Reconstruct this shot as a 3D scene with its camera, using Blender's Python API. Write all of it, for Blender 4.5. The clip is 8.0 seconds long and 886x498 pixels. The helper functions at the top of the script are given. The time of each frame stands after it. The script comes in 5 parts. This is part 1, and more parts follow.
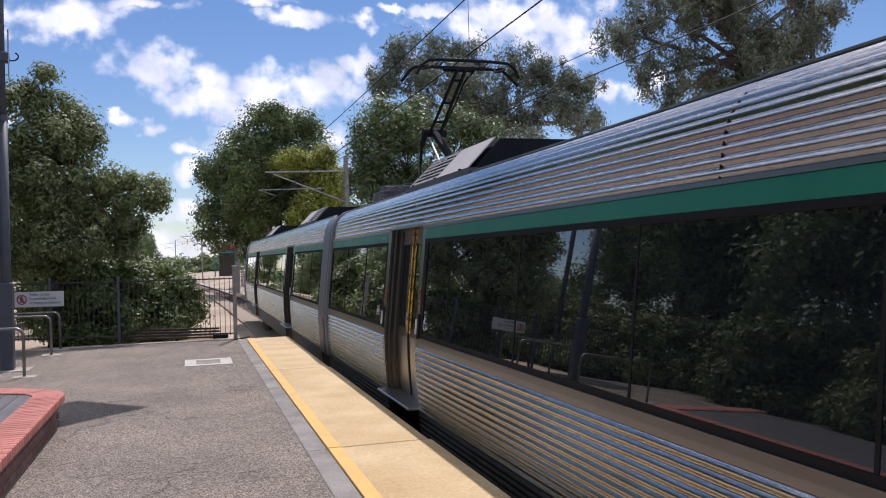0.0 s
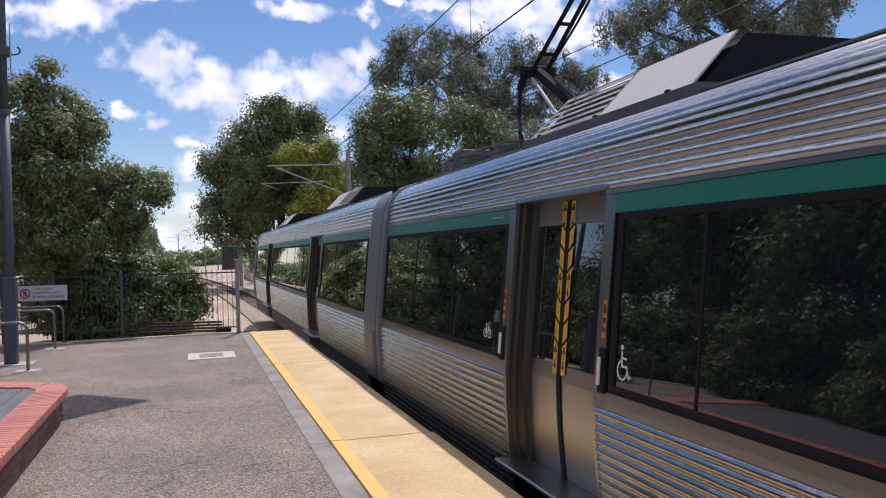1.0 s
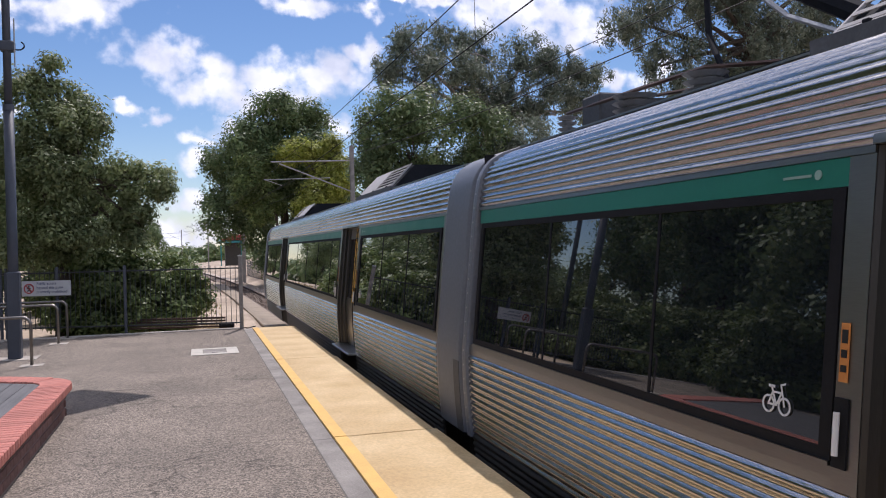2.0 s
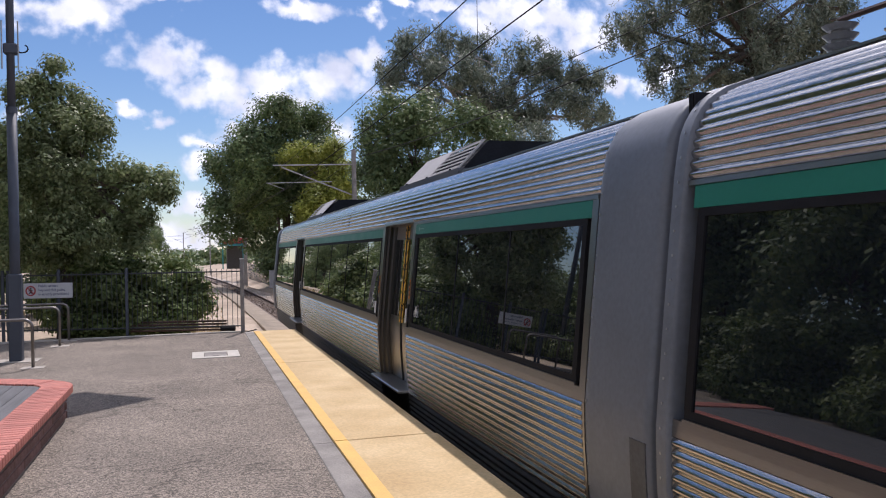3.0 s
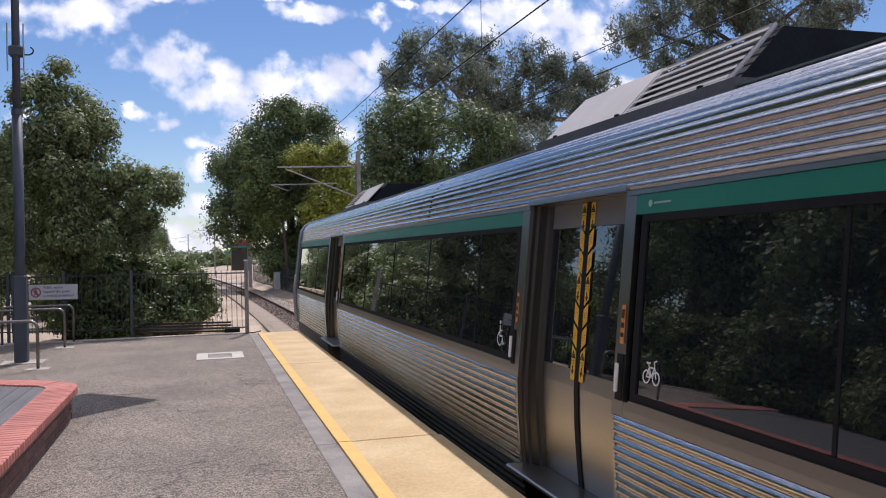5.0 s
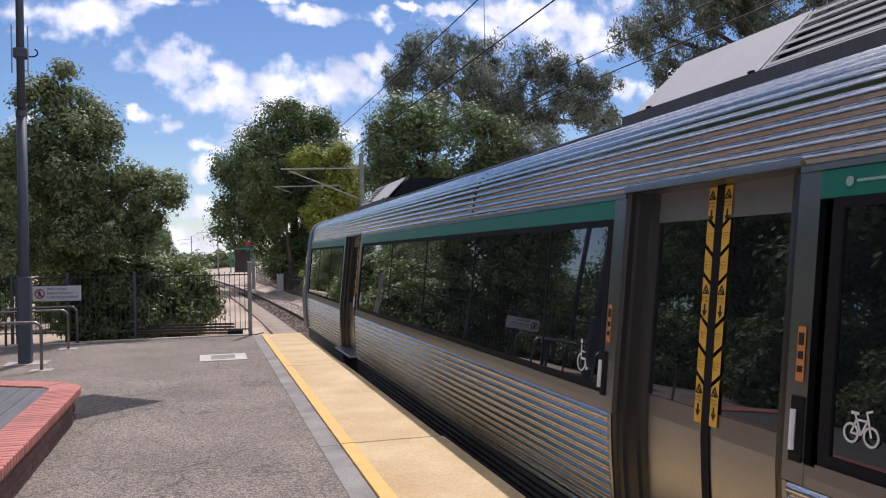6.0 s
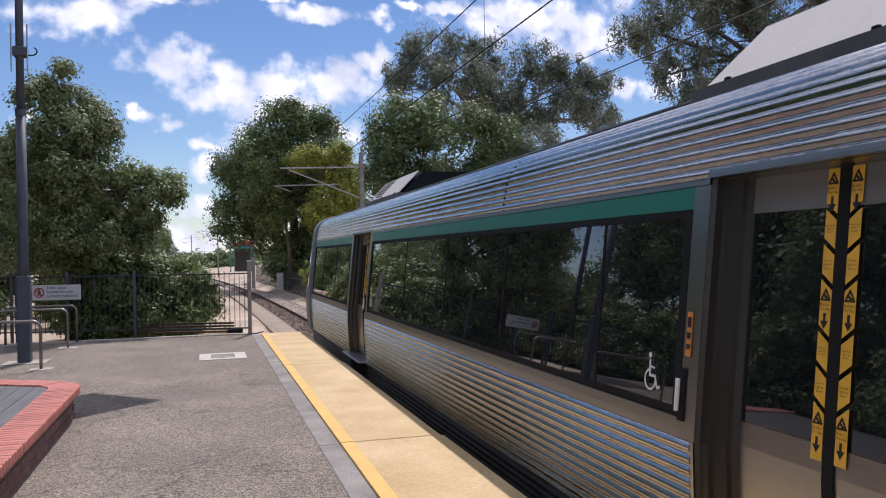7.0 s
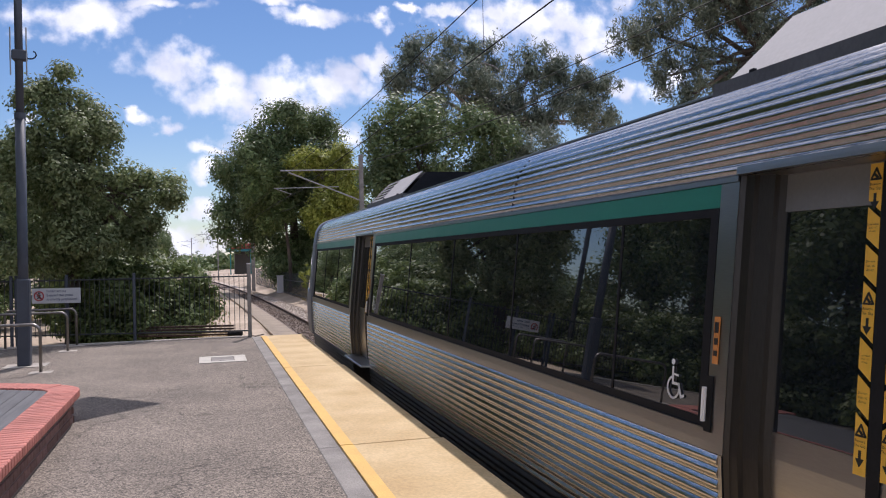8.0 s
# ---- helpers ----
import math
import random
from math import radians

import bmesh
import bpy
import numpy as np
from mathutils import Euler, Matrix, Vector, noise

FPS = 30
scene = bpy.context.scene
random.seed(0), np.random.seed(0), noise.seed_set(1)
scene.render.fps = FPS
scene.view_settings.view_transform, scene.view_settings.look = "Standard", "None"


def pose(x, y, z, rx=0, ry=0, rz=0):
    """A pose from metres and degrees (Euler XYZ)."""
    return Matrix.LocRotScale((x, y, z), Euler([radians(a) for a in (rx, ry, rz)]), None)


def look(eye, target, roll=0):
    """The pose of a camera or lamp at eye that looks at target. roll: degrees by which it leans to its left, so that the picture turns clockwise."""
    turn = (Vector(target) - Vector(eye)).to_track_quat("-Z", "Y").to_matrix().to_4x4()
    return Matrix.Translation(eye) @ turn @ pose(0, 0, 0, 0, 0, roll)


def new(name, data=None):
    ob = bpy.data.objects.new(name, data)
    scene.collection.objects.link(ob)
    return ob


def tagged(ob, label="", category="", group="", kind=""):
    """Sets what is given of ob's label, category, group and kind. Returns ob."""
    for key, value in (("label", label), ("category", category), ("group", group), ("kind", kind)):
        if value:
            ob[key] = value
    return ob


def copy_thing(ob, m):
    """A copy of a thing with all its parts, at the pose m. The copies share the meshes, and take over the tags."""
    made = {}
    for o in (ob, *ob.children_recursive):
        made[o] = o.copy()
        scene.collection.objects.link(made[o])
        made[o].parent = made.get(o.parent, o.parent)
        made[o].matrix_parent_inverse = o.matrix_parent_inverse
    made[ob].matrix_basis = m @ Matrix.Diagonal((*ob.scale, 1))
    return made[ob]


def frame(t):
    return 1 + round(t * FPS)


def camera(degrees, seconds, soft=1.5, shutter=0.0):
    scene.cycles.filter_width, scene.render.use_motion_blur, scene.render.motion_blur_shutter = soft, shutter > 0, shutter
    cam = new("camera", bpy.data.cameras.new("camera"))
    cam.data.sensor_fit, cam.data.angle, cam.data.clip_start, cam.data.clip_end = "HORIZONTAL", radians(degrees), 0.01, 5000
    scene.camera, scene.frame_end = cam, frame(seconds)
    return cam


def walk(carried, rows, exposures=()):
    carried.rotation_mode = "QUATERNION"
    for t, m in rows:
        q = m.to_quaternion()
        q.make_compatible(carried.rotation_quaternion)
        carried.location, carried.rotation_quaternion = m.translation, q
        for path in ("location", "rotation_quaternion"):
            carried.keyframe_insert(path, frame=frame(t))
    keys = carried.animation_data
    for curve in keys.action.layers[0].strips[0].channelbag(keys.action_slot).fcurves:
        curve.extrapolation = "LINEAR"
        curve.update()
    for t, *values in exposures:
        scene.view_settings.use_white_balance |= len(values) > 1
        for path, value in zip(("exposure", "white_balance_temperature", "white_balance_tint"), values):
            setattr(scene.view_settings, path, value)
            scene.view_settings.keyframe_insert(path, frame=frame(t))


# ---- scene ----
# ---- camera ----
cam = camera(56.8, 8.0, soft=1.1, shutter=0.0)


def aim(x, y, z, turn, tilt, lean):
    """A pose at x, y, z that looks turn degrees to the right of +Y, tilt degrees up, leaning by lean."""
    a, b = radians(turn), radians(tilt)
    way = Vector((math.sin(a) * math.cos(b), math.cos(a) * math.cos(b), math.sin(b)))
    eye = Vector((x, y, z))
    return look(eye, eye + way * 10, -lean)


walk(cam, [
    (0.0, aim(-0.016, -0.008, 1.660, 17.171, 0.464, 1.597)),
    (0.5, aim(-0.016, -0.008, 1.657, 17.371, 0.687, 1.743)),
    (1.0, aim(-0.011, -0.011, 1.661, 16.972, -0.008, 1.717)),
    (1.5, aim(-0.014, 0.001, 1.657, 16.823, -0.282, 1.634)),
    (3.0, aim(-0.013, -0.008, 1.661, 16.647, 0.062, 1.233)),
    (3.5, aim(-0.011, -0.008, 1.659, 16.610, 0.247, 1.166)),
    (4.0, aim(-0.009, -0.015, 1.657, 16.578, 0.310, 1.114)),
    (4.5, aim(-0.009, -0.010, 1.658, 16.475, 0.148, 1.194)),
    (6.0, aim(-0.009, -0.016, 1.652, 16.134, 0.349, 1.166)),
    (6.5, aim(-0.012, -0.009, 1.650, 16.084, 0.346, 1.199)),
    (7.0, aim(-0.004, -0.003, 1.648, 16.137, 0.286, 1.166)),
    (7.5, aim(-0.000, -0.008, 1.651, 16.150, 0.230, 1.311)),
    (8.0, aim(0.004, 0.000, 1.649, 16.134, 0.428, 1.345)),
], exposures=[(0.0, 0.0, 6180, 21), (8.0, 0.0, 6180, 21)])
# how far each car still has to roll to its halt, second by second
ROLL = [(0.0, 18.00), (0.5, 15.90), (1.0, 13.99), (1.5, 12.24), (3.0, 7.36), (3.5, 5.90), (4.0, 4.61), (4.5, 3.47),
        (6.0, 1.065), (6.5, 0.575), (7.0, 0.23), (7.5, 0.04), (8.0, 0.0)]

# ---- light ----
SUN_TURN, SUN_UP = 19.0, 55.0   # degrees to the right of +Y, and above the horizon


def sky():
    w = bpy.data.worlds.new("sky")
    scene.world = w
    w.use_nodes = True
    nt = w.node_tree
    nt.nodes.clear()
    N, L = nt.nodes.new, nt.links.new

    def math_(op, a, b=None, c=None, clamp=False):
        n = N("ShaderNodeMath")
        n.operation, n.use_clamp = op, clamp
        for i, v in enumerate((a, b, c)):
            if v is None:
                continue
            if isinstance(v, (int, float)):
                n.inputs[i].default_value = v
            else:
                L(v, n.inputs[i])
        return n.outputs[0]

    out, bg = N("ShaderNodeOutputWorld"), N("ShaderNodeBackground")
    tex = N("ShaderNodeTexSky")
    tex.sky_type, tex.sun_disc = "NISHITA", False
    tex.sun_elevation, tex.sun_rotation = radians(SUN_UP), radians(SUN_TURN)
    tex.air_density, tex.dust_density, tex.ozone_density = 1.0, 0.1, 2.5
    co = N("ShaderNodeTexCoord")
    sep = N("ShaderNodeSeparateXYZ")
    L(co.outputs["Generated"], sep.inputs[0])
    y = math_("MAXIMUM", sep.outputs[1], 0.05)
    u, v = math_("DIVIDE", sep.outputs[0], y), math_("DIVIDE", sep.outputs[2], y)
    uv = N("ShaderNodeCombineXYZ")
    L(u, uv.inputs[0]), L(v, uv.inputs[1])
    # ragged edges: the plane of the sky bent by noise at two scales
    bent = uv.outputs[0]
    for scale, amount in ((9.0, 0.055), (34.0, 0.040)):
        nz = N("ShaderNodeTexNoise")
        nz.inputs["Scale"].default_value, nz.inputs["Detail"].default_value = scale, 6
        L(uv.outputs[0], nz.inputs["Vector"])
        sub = N("ShaderNodeVectorMath")
        sub.operation = "SUBTRACT"
        L(nz.outputs["Color"], sub.inputs[0])
        sub.inputs[1].default_value = (0.5, 0.5, 0.5)
        mul = N("ShaderNodeVectorMath")
        mul.operation = "SCALE"
        L(sub.outputs[0], mul.inputs[0])
        mul.inputs[3].default_value = amount
        add = N("ShaderNodeVectorMath")
        L(bent, add.inputs[0]), L(mul.outputs[0], add.inputs[1])
        bent = add.outputs[0]
    flat = N("ShaderNodeVectorMath")
    flat.operation = "MULTIPLY"
    L(bent, flat.inputs[0])
    flat.inputs[1].default_value = (1, 1, 0)
    best = None
    # centre, half length, half height and tilt of the cumulus banks ahead
    big = ((-0.017, 0.219, 0.073, 0.024, -6), (0.047, 0.188, 0.093, 0.028, -6), (0.080, 0.205, 0.050, 0.026, -6), (0.127, 0.208, 0.077, 0.031, -1), (0.169, 0.228, 0.032, 0.027, 22), (-0.131, 0.282, 0.091, 0.023, 4),
            (-0.189, 0.276, 0.040, 0.016, 4), (-0.053, 0.300, 0.050, 0.010, 4), (0.125, 0.300, 0.052, 0.012, 0), (0.216, 0.297, 0.018, 0.010, -11), (0.250, 0.310, 0.015, 0.006, -6),
            (0.201, 0.247, 0.033, 0.017, 13), (0.441, 0.304, 0.144, 0.045, 4), (0.498, 0.277, 0.068, 0.020, -1), (0.378, 0.318, 0.072, 0.022, 4), (0.548, 0.225, 0.030, 0.014, -7),
            (0.609, 0.228, 0.040, 0.023, 20), (0.013, 0.127, 0.042, 0.011, 4), (0.000, 0.104, 0.020, 0.013, -5), (0.043, 0.146, 0.034, 0.012, 12))
    small = ((0.167, 0.150, 0.027, 0.017, -9), (-0.076, 0.165, 0.020, 0.009, -11), (-0.041, 0.159, 0.020, 0.008, -7),
              (-0.004, 0.062, 0.045, 0.012, 5), (-0.014, 0.016, 0.058, 0.026, -1), (-0.193, 0.157, 0.012, 0.010, 2), (0.088, 0.318, 0.041, 0.010, 4), (0.301, 0.311, 0.046, 0.009, 4))
    for cx, cy, a, b, r in big + small:
        m = N("ShaderNodeMapping")
        m.vector_type = "TEXTURE"
        m.inputs["Location"].default_value = (cx, cy, 0)
        m.inputs["Rotation"].default_value = (0, 0, radians(r))
        m.inputs["Scale"].default_value = (a, b, 1)
        L(flat.outputs[0], m.inputs["Vector"])
        ln = N("ShaderNodeVectorMath")
        ln.operation = "LENGTH"
        L(m.outputs[0], ln.inputs[0])
        d = math_("SUBTRACT", 1.18, ln.outputs["Value"])
        best = d if best is None else math_("MAXIMUM", best, d)
    # the rest of the sky: broken cloud everywhere else
    nz = N("ShaderNodeTexNoise")
    nz.inputs["Scale"].default_value, nz.inputs["Detail"].default_value = 4.6, 8
    L(co.outputs["Generated"], nz.inputs["Vector"])
    rest = math_("MULTIPLY", math_("SUBTRACT", nz.outputs["Fac"], 0.40), 5.0)
    side = math_("MULTIPLY", math_("SUBTRACT", 0.62, sep.outputs[1]), 5.0, clamp=True)
    high = math_("MULTIPLY", math_("SUBTRACT", sep.outputs[2], 0.34), 12.0, clamp=True)
    side = math_("MAXIMUM", side, high)
    rest = math_("SUBTRACT", rest, math_("MULTIPLY", math_("SUBTRACT", 1.0, side), 3.0))
    best = math_("MAXIMUM", best, rest)
    fine = N("ShaderNodeTexNoise")
    fine.inputs["Scale"].default_value, fine.inputs["Detail"].default_value = 26.0, 7
    L(uv.outputs[0], fine.inputs["Vector"])
    mask = math_("MULTIPLY_ADD", math_("SUBTRACT", fine.outputs["Fac"], 0.5), 2.9, best)
    mask = math_("MULTIPLY", mask, 1.02, clamp=True)
    soft = N("ShaderNodeMapRange")
    soft.interpolation_type = "SMOOTHSTEP"
    L(mask, soft.inputs["Value"])
    # grey bellies
    belly = N("ShaderNodeTexNoise")
    belly.inputs["Scale"].default_value, belly.inputs["Detail"].default_value = 14.0, 5
    L(uv.outputs[0], belly.inputs["Vector"])
    ramp = N("ShaderNodeValToRGB")
    ramp.color_ramp.elements[0].position, ramp.color_ramp.elements[0].color = 0.36, (6.4, 6.9, 7.9, 1)
    ramp.color_ramp.elements[1].position, ramp.color_ramp.elements[1].color = 0.60, (10.4, 10.6, 11.0, 1)
    L(belly.outputs["Fac"], ramp.inputs["Fac"])
    mix = N("ShaderNodeMix")
    mix.data_type = "RGBA"
    L(math_("MULTIPLY", soft.outputs[0], 0.96), mix.inputs["Factor"])
    rich = N("ShaderNodeHueSaturation")
    rich.inputs["Hue"].default_value, rich.inputs["Saturation"].default_value = 0.503, 1.16
    rich.inputs["Value"].default_value = 0.82
    L(tex.outputs[0], rich.inputs["Color"])
    L(rich.outputs[0], mix.inputs["A"]), L(ramp.outputs[0], mix.inputs["B"])
    L(mix.outputs["Result"], bg.inputs["Color"])
    bg.inputs["Strength"].default_value = 0.111
    L(bg.outputs[0], out.inputs[0])


sky()
sun = new("sun", bpy.data.lights.new("sun", "SUN"))
sun.data.energy, sun.data.angle, sun.data.color = 3.8, radians(0.53), (1.0, 0.95, 0.87)
_a, _b = radians(SUN_TURN), radians(SUN_UP)
sun.matrix_world = look((math.sin(_a) * math.cos(_b) * 50, math.cos(_a) * math.cos(_b) * 50, math.sin(_b) * 50), (0, 0, 0))


# ---- materials ----
def material(name, colour, rough=0.6, metal=0.0, vary=0.15, scale=6.0, fine=60.0, bump=0.15, tint=None, spec=0.5, aniso=None,
             stretch=(1, 1, 1), random_each=0.0, rough_vary=0.1):
    """A surface of one base colour with stains at `scale` and grain at `fine` (per metre)."""
    m = bpy.data.materials.new(name)
    m.use_nodes = True
    nt = m.node_tree
    N, L = nt.nodes.new, nt.links.new
    b = nt.nodes["Principled BSDF"]
    b.inputs["Metallic"].default_value, b.inputs["Roughness"].default_value = metal, rough
    b.inputs["Specular IOR Level"].default_value = spec
    co, mp = N("ShaderNodeTexCoord"), N("ShaderNodeMapping")
    mp.inputs["Scale"].default_value = stretch
    L(co.outputs["Object"], mp.inputs["Vector"])
    n1, n2 = N("ShaderNodeTexNoise"), N("ShaderNodeTexNoise")
    n1.inputs["Scale"].default_value, n1.inputs["Detail"].default_value = scale, 5
    n2.inputs["Scale"].default_value, n2.inputs["Detail"].default_value = fine, 3
    L(mp.outputs[0], n1.inputs["Vector"]), L(mp.outputs[0], n2.inputs["Vector"])
    dark = tuple(c * (1 - vary) for c in colour)
    light = tint or tuple(min(1, c * (1 + vary)) for c in colour)
    r1 = N("ShaderNodeValToRGB")
    r1.color_ramp.elements[0].position, r1.color_ramp.elements[1].position = 0.3, 0.7
    r1.color_ramp.elements[0].color, r1.color_ramp.elements[1].color = (*dark, 1), (*light, 1)
    L(n1.outputs["Fac"], r1.inputs["Fac"])
    mx = N("ShaderNodeMix")
    mx.data_type, mx.blend_type = "RGBA", "MULTIPLY"
    mx.inputs["Factor"].default_value = 1.0
    g = N("ShaderNodeMapRange")
    g.inputs["From Min"].default_value, g.inputs["From Max"].default_value = 0.25, 0.75
    g.inputs["To Min"].default_value, g.inputs["To Max"].default_value = 1 - vary * 0.8, 1 + vary * 0.8
    L(n2.outputs["Fac"], g.inputs["Value"])
    L(r1.outputs[0], mx.inputs["A"]), L(g.outputs[0], mx.inputs["B"])
    last = mx.outputs["Result"]
    if random_each:
        oi, hr = N("ShaderNodeObjectInfo"), N("ShaderNodeMapRange")
        hr.inputs["To Min"].default_value, hr.inputs["To Max"].default_value = 1 - random_each, 1 + random_each
        L(oi.outputs["Random"], hr.inputs["Value"])
        m2 = N("ShaderNodeMix")
        m2.data_type, m2.blend_type = "RGBA", "MULTIPLY"
        m2.inputs["Factor"].default_value = 1.0
        L(last, m2.inputs["A"]), L(hr.outputs[0], m2.inputs["B"])
        last = m2.outputs["Result"]
    L(last, b.inputs["Base Color"])
    rr = N("ShaderNodeMapRange")
    rr.inputs["To Min"].default_value, rr.inputs["To Max"].default_value = max(0.02, rough - rough_vary), min(1, rough + rough_vary)
    L(n1.outputs["Fac"], rr.inputs["Value"]), L(rr.outputs[0], b.inputs["Roughness"])
    if bump:
        bp = N("ShaderNodeBump")
        bp.inputs["Strength"].default_value, bp.inputs["Distance"].default_value = bump, 0.01
        L(n2.outputs["Fac"], bp.inputs["Height"]), L(bp.outputs[0], b.inputs["Normal"])
    if aniso is not None:
        b.inputs["Anisotropic"].default_value = aniso
    return m


def asphalt_material():
    """Worn asphalt: pale aggregate, old stains and hairline cracks."""
    m = material("asphalt", (0.198, 0.173, 0.147), 0.9, vary=0.20, scale=0.8, fine=140, bump=0.5, spec=0.3)
    nt = m.node_tree
    N, L = nt.nodes.new, nt.links.new
    b = nt.nodes["Principled BSDF"]
    base = b.inputs["Base Color"].links[0].from_socket
    co = N("ShaderNodeTexCoord")
    # stones of the aggregate
    vo = N("ShaderNodeTexVoronoi")
    vo.inputs["Scale"].default_value = 95
    L(co.outputs["Object"], vo.inputs["Vector"])
    st = N("ShaderNodeValToRGB")
    st.color_ramp.elements[0].position, st.color_ramp.elements[0].color = 0.20, (0.38, 0.38, 0.38, 1)
    st.color_ramp.elements[1].position, st.color_ramp.elements[1].color = 0.97, (2.2, 2.1, 2.0, 1)
    sepc = N("ShaderNodeSeparateColor")
    L(vo.outputs["Color"], sepc.inputs[0]), L(sepc.outputs[0], st.inputs["Fac"])
    mx = N("ShaderNodeMix")
    mx.data_type, mx.blend_type = "RGBA", "MULTIPLY"
    mx.inputs["Factor"].default_value = 0.8
    L(base, mx.inputs["A"]), L(st.outputs[0], mx.inputs["B"])
    # hairline cracks, on a warped cell pattern
    nz = N("ShaderNodeTexNoise")
    nz.inputs["Scale"].default_value, nz.inputs["Detail"].default_value = 2.2, 6
    L(co.outputs["Object"], nz.inputs["Vector"])
    sc, ad = N("ShaderNodeVectorMath"), N("ShaderNodeVectorMath")
    sc.operation = "SCALE"
    sc.inputs[3].default_value = 0.9
    L(nz.outputs["Color"], sc.inputs[0]), L(sc.outputs[0], ad.inputs[0]), L(co.outputs["Object"], ad.inputs[1])
    v2 = N("ShaderNodeTexVoronoi")
    v2.feature = "DISTANCE_TO_EDGE"
    v2.inputs["Scale"].default_value = 0.42
    L(ad.outputs[0], v2.inputs["Vector"])
    cr = N("ShaderNodeValToRGB")
    cr.color_ramp.elements[0].position, cr.color_ramp.elements[0].color = 0.0, (0.42, 0.42, 0.42, 1)
    cr.color_ramp.elements[1].position, cr.color_ramp.elements[1].color = 0.006, (1, 1, 1, 1)
    L(v2.outputs["Distance"], cr.inputs["Fac"])
    m3 = N("ShaderNodeMix")
    m3.data_type, m3.blend_type = "RGBA", "MULTIPLY"
    m3.inputs["Factor"].default_value = 1
    L(mx.outputs["Result"], m3.inputs["A"]), L(cr.outputs[0], m3.inputs["B"])
    L(m3.outputs["Result"], b.inputs["Base Color"])
    return m


def leaf_material(name, colour, other, gloss=0.5, through_light=0.33):
    m = bpy.data.materials.new(name)
    m.use_nodes = True
    nt = m.node_tree
    N, L = nt.nodes.new, nt.links.new
    b = nt.nodes["Principled BSDF"]
    out = nt.nodes["Material Output"]
    geo = N("ShaderNodeNewGeometry")
    ramp = N("ShaderNodeValToRGB")
    ramp.color_ramp.elements[0].color, ramp.color_ramp.elements[1].color = (*colour, 1), (*other, 1)
    L(geo.outputs["Random Per Island"], ramp.inputs["Fac"])
    co, nz = N("ShaderNodeTexCoord"), N("ShaderNodeTexNoise")
    nz.inputs["Scale"].default_value = 0.7
    L(co.outputs["Object"], nz.inputs["Vector"])
    mr = N("ShaderNodeMapRange")
    mr.inputs["From Min"].default_value, mr.inputs["From Max"].default_value = 0.3, 0.7
    mr.inputs["To Min"].default_value, mr.inputs["To Max"].default_value = 0.7, 1.35
    L(nz.outputs["Fac"], mr.inputs["Value"])
    mx = N("ShaderNodeMix")
    mx.data_type, mx.blend_type = "RGBA", "MULTIPLY"
    mx.inputs["Factor"].default_value = 1
    L(ramp.outputs[0], mx.inputs["A"]), L(mr.outputs[0], mx.inputs["B"])
    L(mx.outputs["Result"], b.inputs["Base Color"])
    b.inputs["Roughness"].default_value = gloss
    b.inputs["Specular IOR Level"].default_value = 0.30
    tr, ad = N("ShaderNodeBsdfTranslucent"), N("ShaderNodeMixShader")
    L(mx.outputs["Result"], tr.inputs["Color"])
    ad.inputs[0].default_value = through_light
    L(b.outputs[0], ad.inputs[1]), L(tr.outputs[0], ad.inputs[2]), L(ad.outputs[0], out.inputs["Surface"])
    return m


def glass_material(name, colour, clear):
    """Smoked safety glass: sharp reflections over a dark tint."""
    m = bpy.data.materials.new(name)
    m.use_nodes = True
    b = m.node_tree.nodes["Principled BSDF"]
    b.inputs["Base Color"].default_value = (*colour, 1)
    b.inputs["Roughness"].default_value = 0.015
    b.inputs["Transmission Weight"].default_value = clear
    b.inputs["IOR"].default_value = 1.6
    b.inputs["Coat Weight"].default_value = 1.0
    b.inputs["Coat Roughness"].default_value = 0.01
    return m


M = {}
M["asphalt"] = asphalt_material()
M["coping"] = material("grey_coping", (0.265, 0.245, 0.222), 0.9, vary=0.30, scale=2.4, fine=110, bump=0.6)
M["yellow"] = material("worn_yellow_paint", (0.60, 0.40, 0.165), 0.75, vary=0.19, scale=1.3, fine=45, bump=0.2, tint=(0.66, 0.50, 0.27))
M["yellow_line"] = material("yellow_line_paint", (0.72, 0.44, 0.11), 0.7, vary=0.10, scale=4, fine=60, bump=0.2)
M["concrete"] = material("concrete", (0.42, 0.38, 0.33), 0.9, vary=0.2, scale=1.5, fine=70, bump=0.4)
M["concrete_dark"] = material("mottled_dark_concrete", (0.16, 0.145, 0.13), 0.9, vary=0.3, scale=2.5, fine=60, bump=0.5)
M["path"] = material("brown_stained_concrete", (0.30, 0.24, 0.175), 0.9, vary=0.25, scale=1.2, fine=60, bump=0.4)
M["pale_concrete"] = material("pale_concrete", (0.52, 0.49, 0.43), 0.85, vary=0.1, scale=5, fine=80, bump=0.3)
M["brick"] = material("red_brick", (0.50, 0.19, 0.15), 0.85, vary=0.14, scale=14, fine=110, bump=0.5, random_each=0.13)
M["brick_dark"] = material("brown_brick", (0.20, 0.115, 0.10), 0.88, vary=0.2, scale=14, fine=110, bump=0.5, random_each=0.25)
M["mortar"] = material("mortar", (0.22, 0.19, 0.17), 0.95, vary=0.15, scale=9, fine=120, bump=0.4)
M["deck"] = material("grey_deck_board", (0.135, 0.135, 0.138), 0.85, vary=0.18, scale=3, fine=40, bump=0.3, spec=0.25, stretch=(6, 0.5, 1), random_each=0.12)
M["sand"] = material("dry_sandy_ground", (0.42, 0.32, 0.225), 0.95, vary=0.3, scale=0.25, fine=9, bump=0.6, tint=(0.54, 0.43, 0.32))
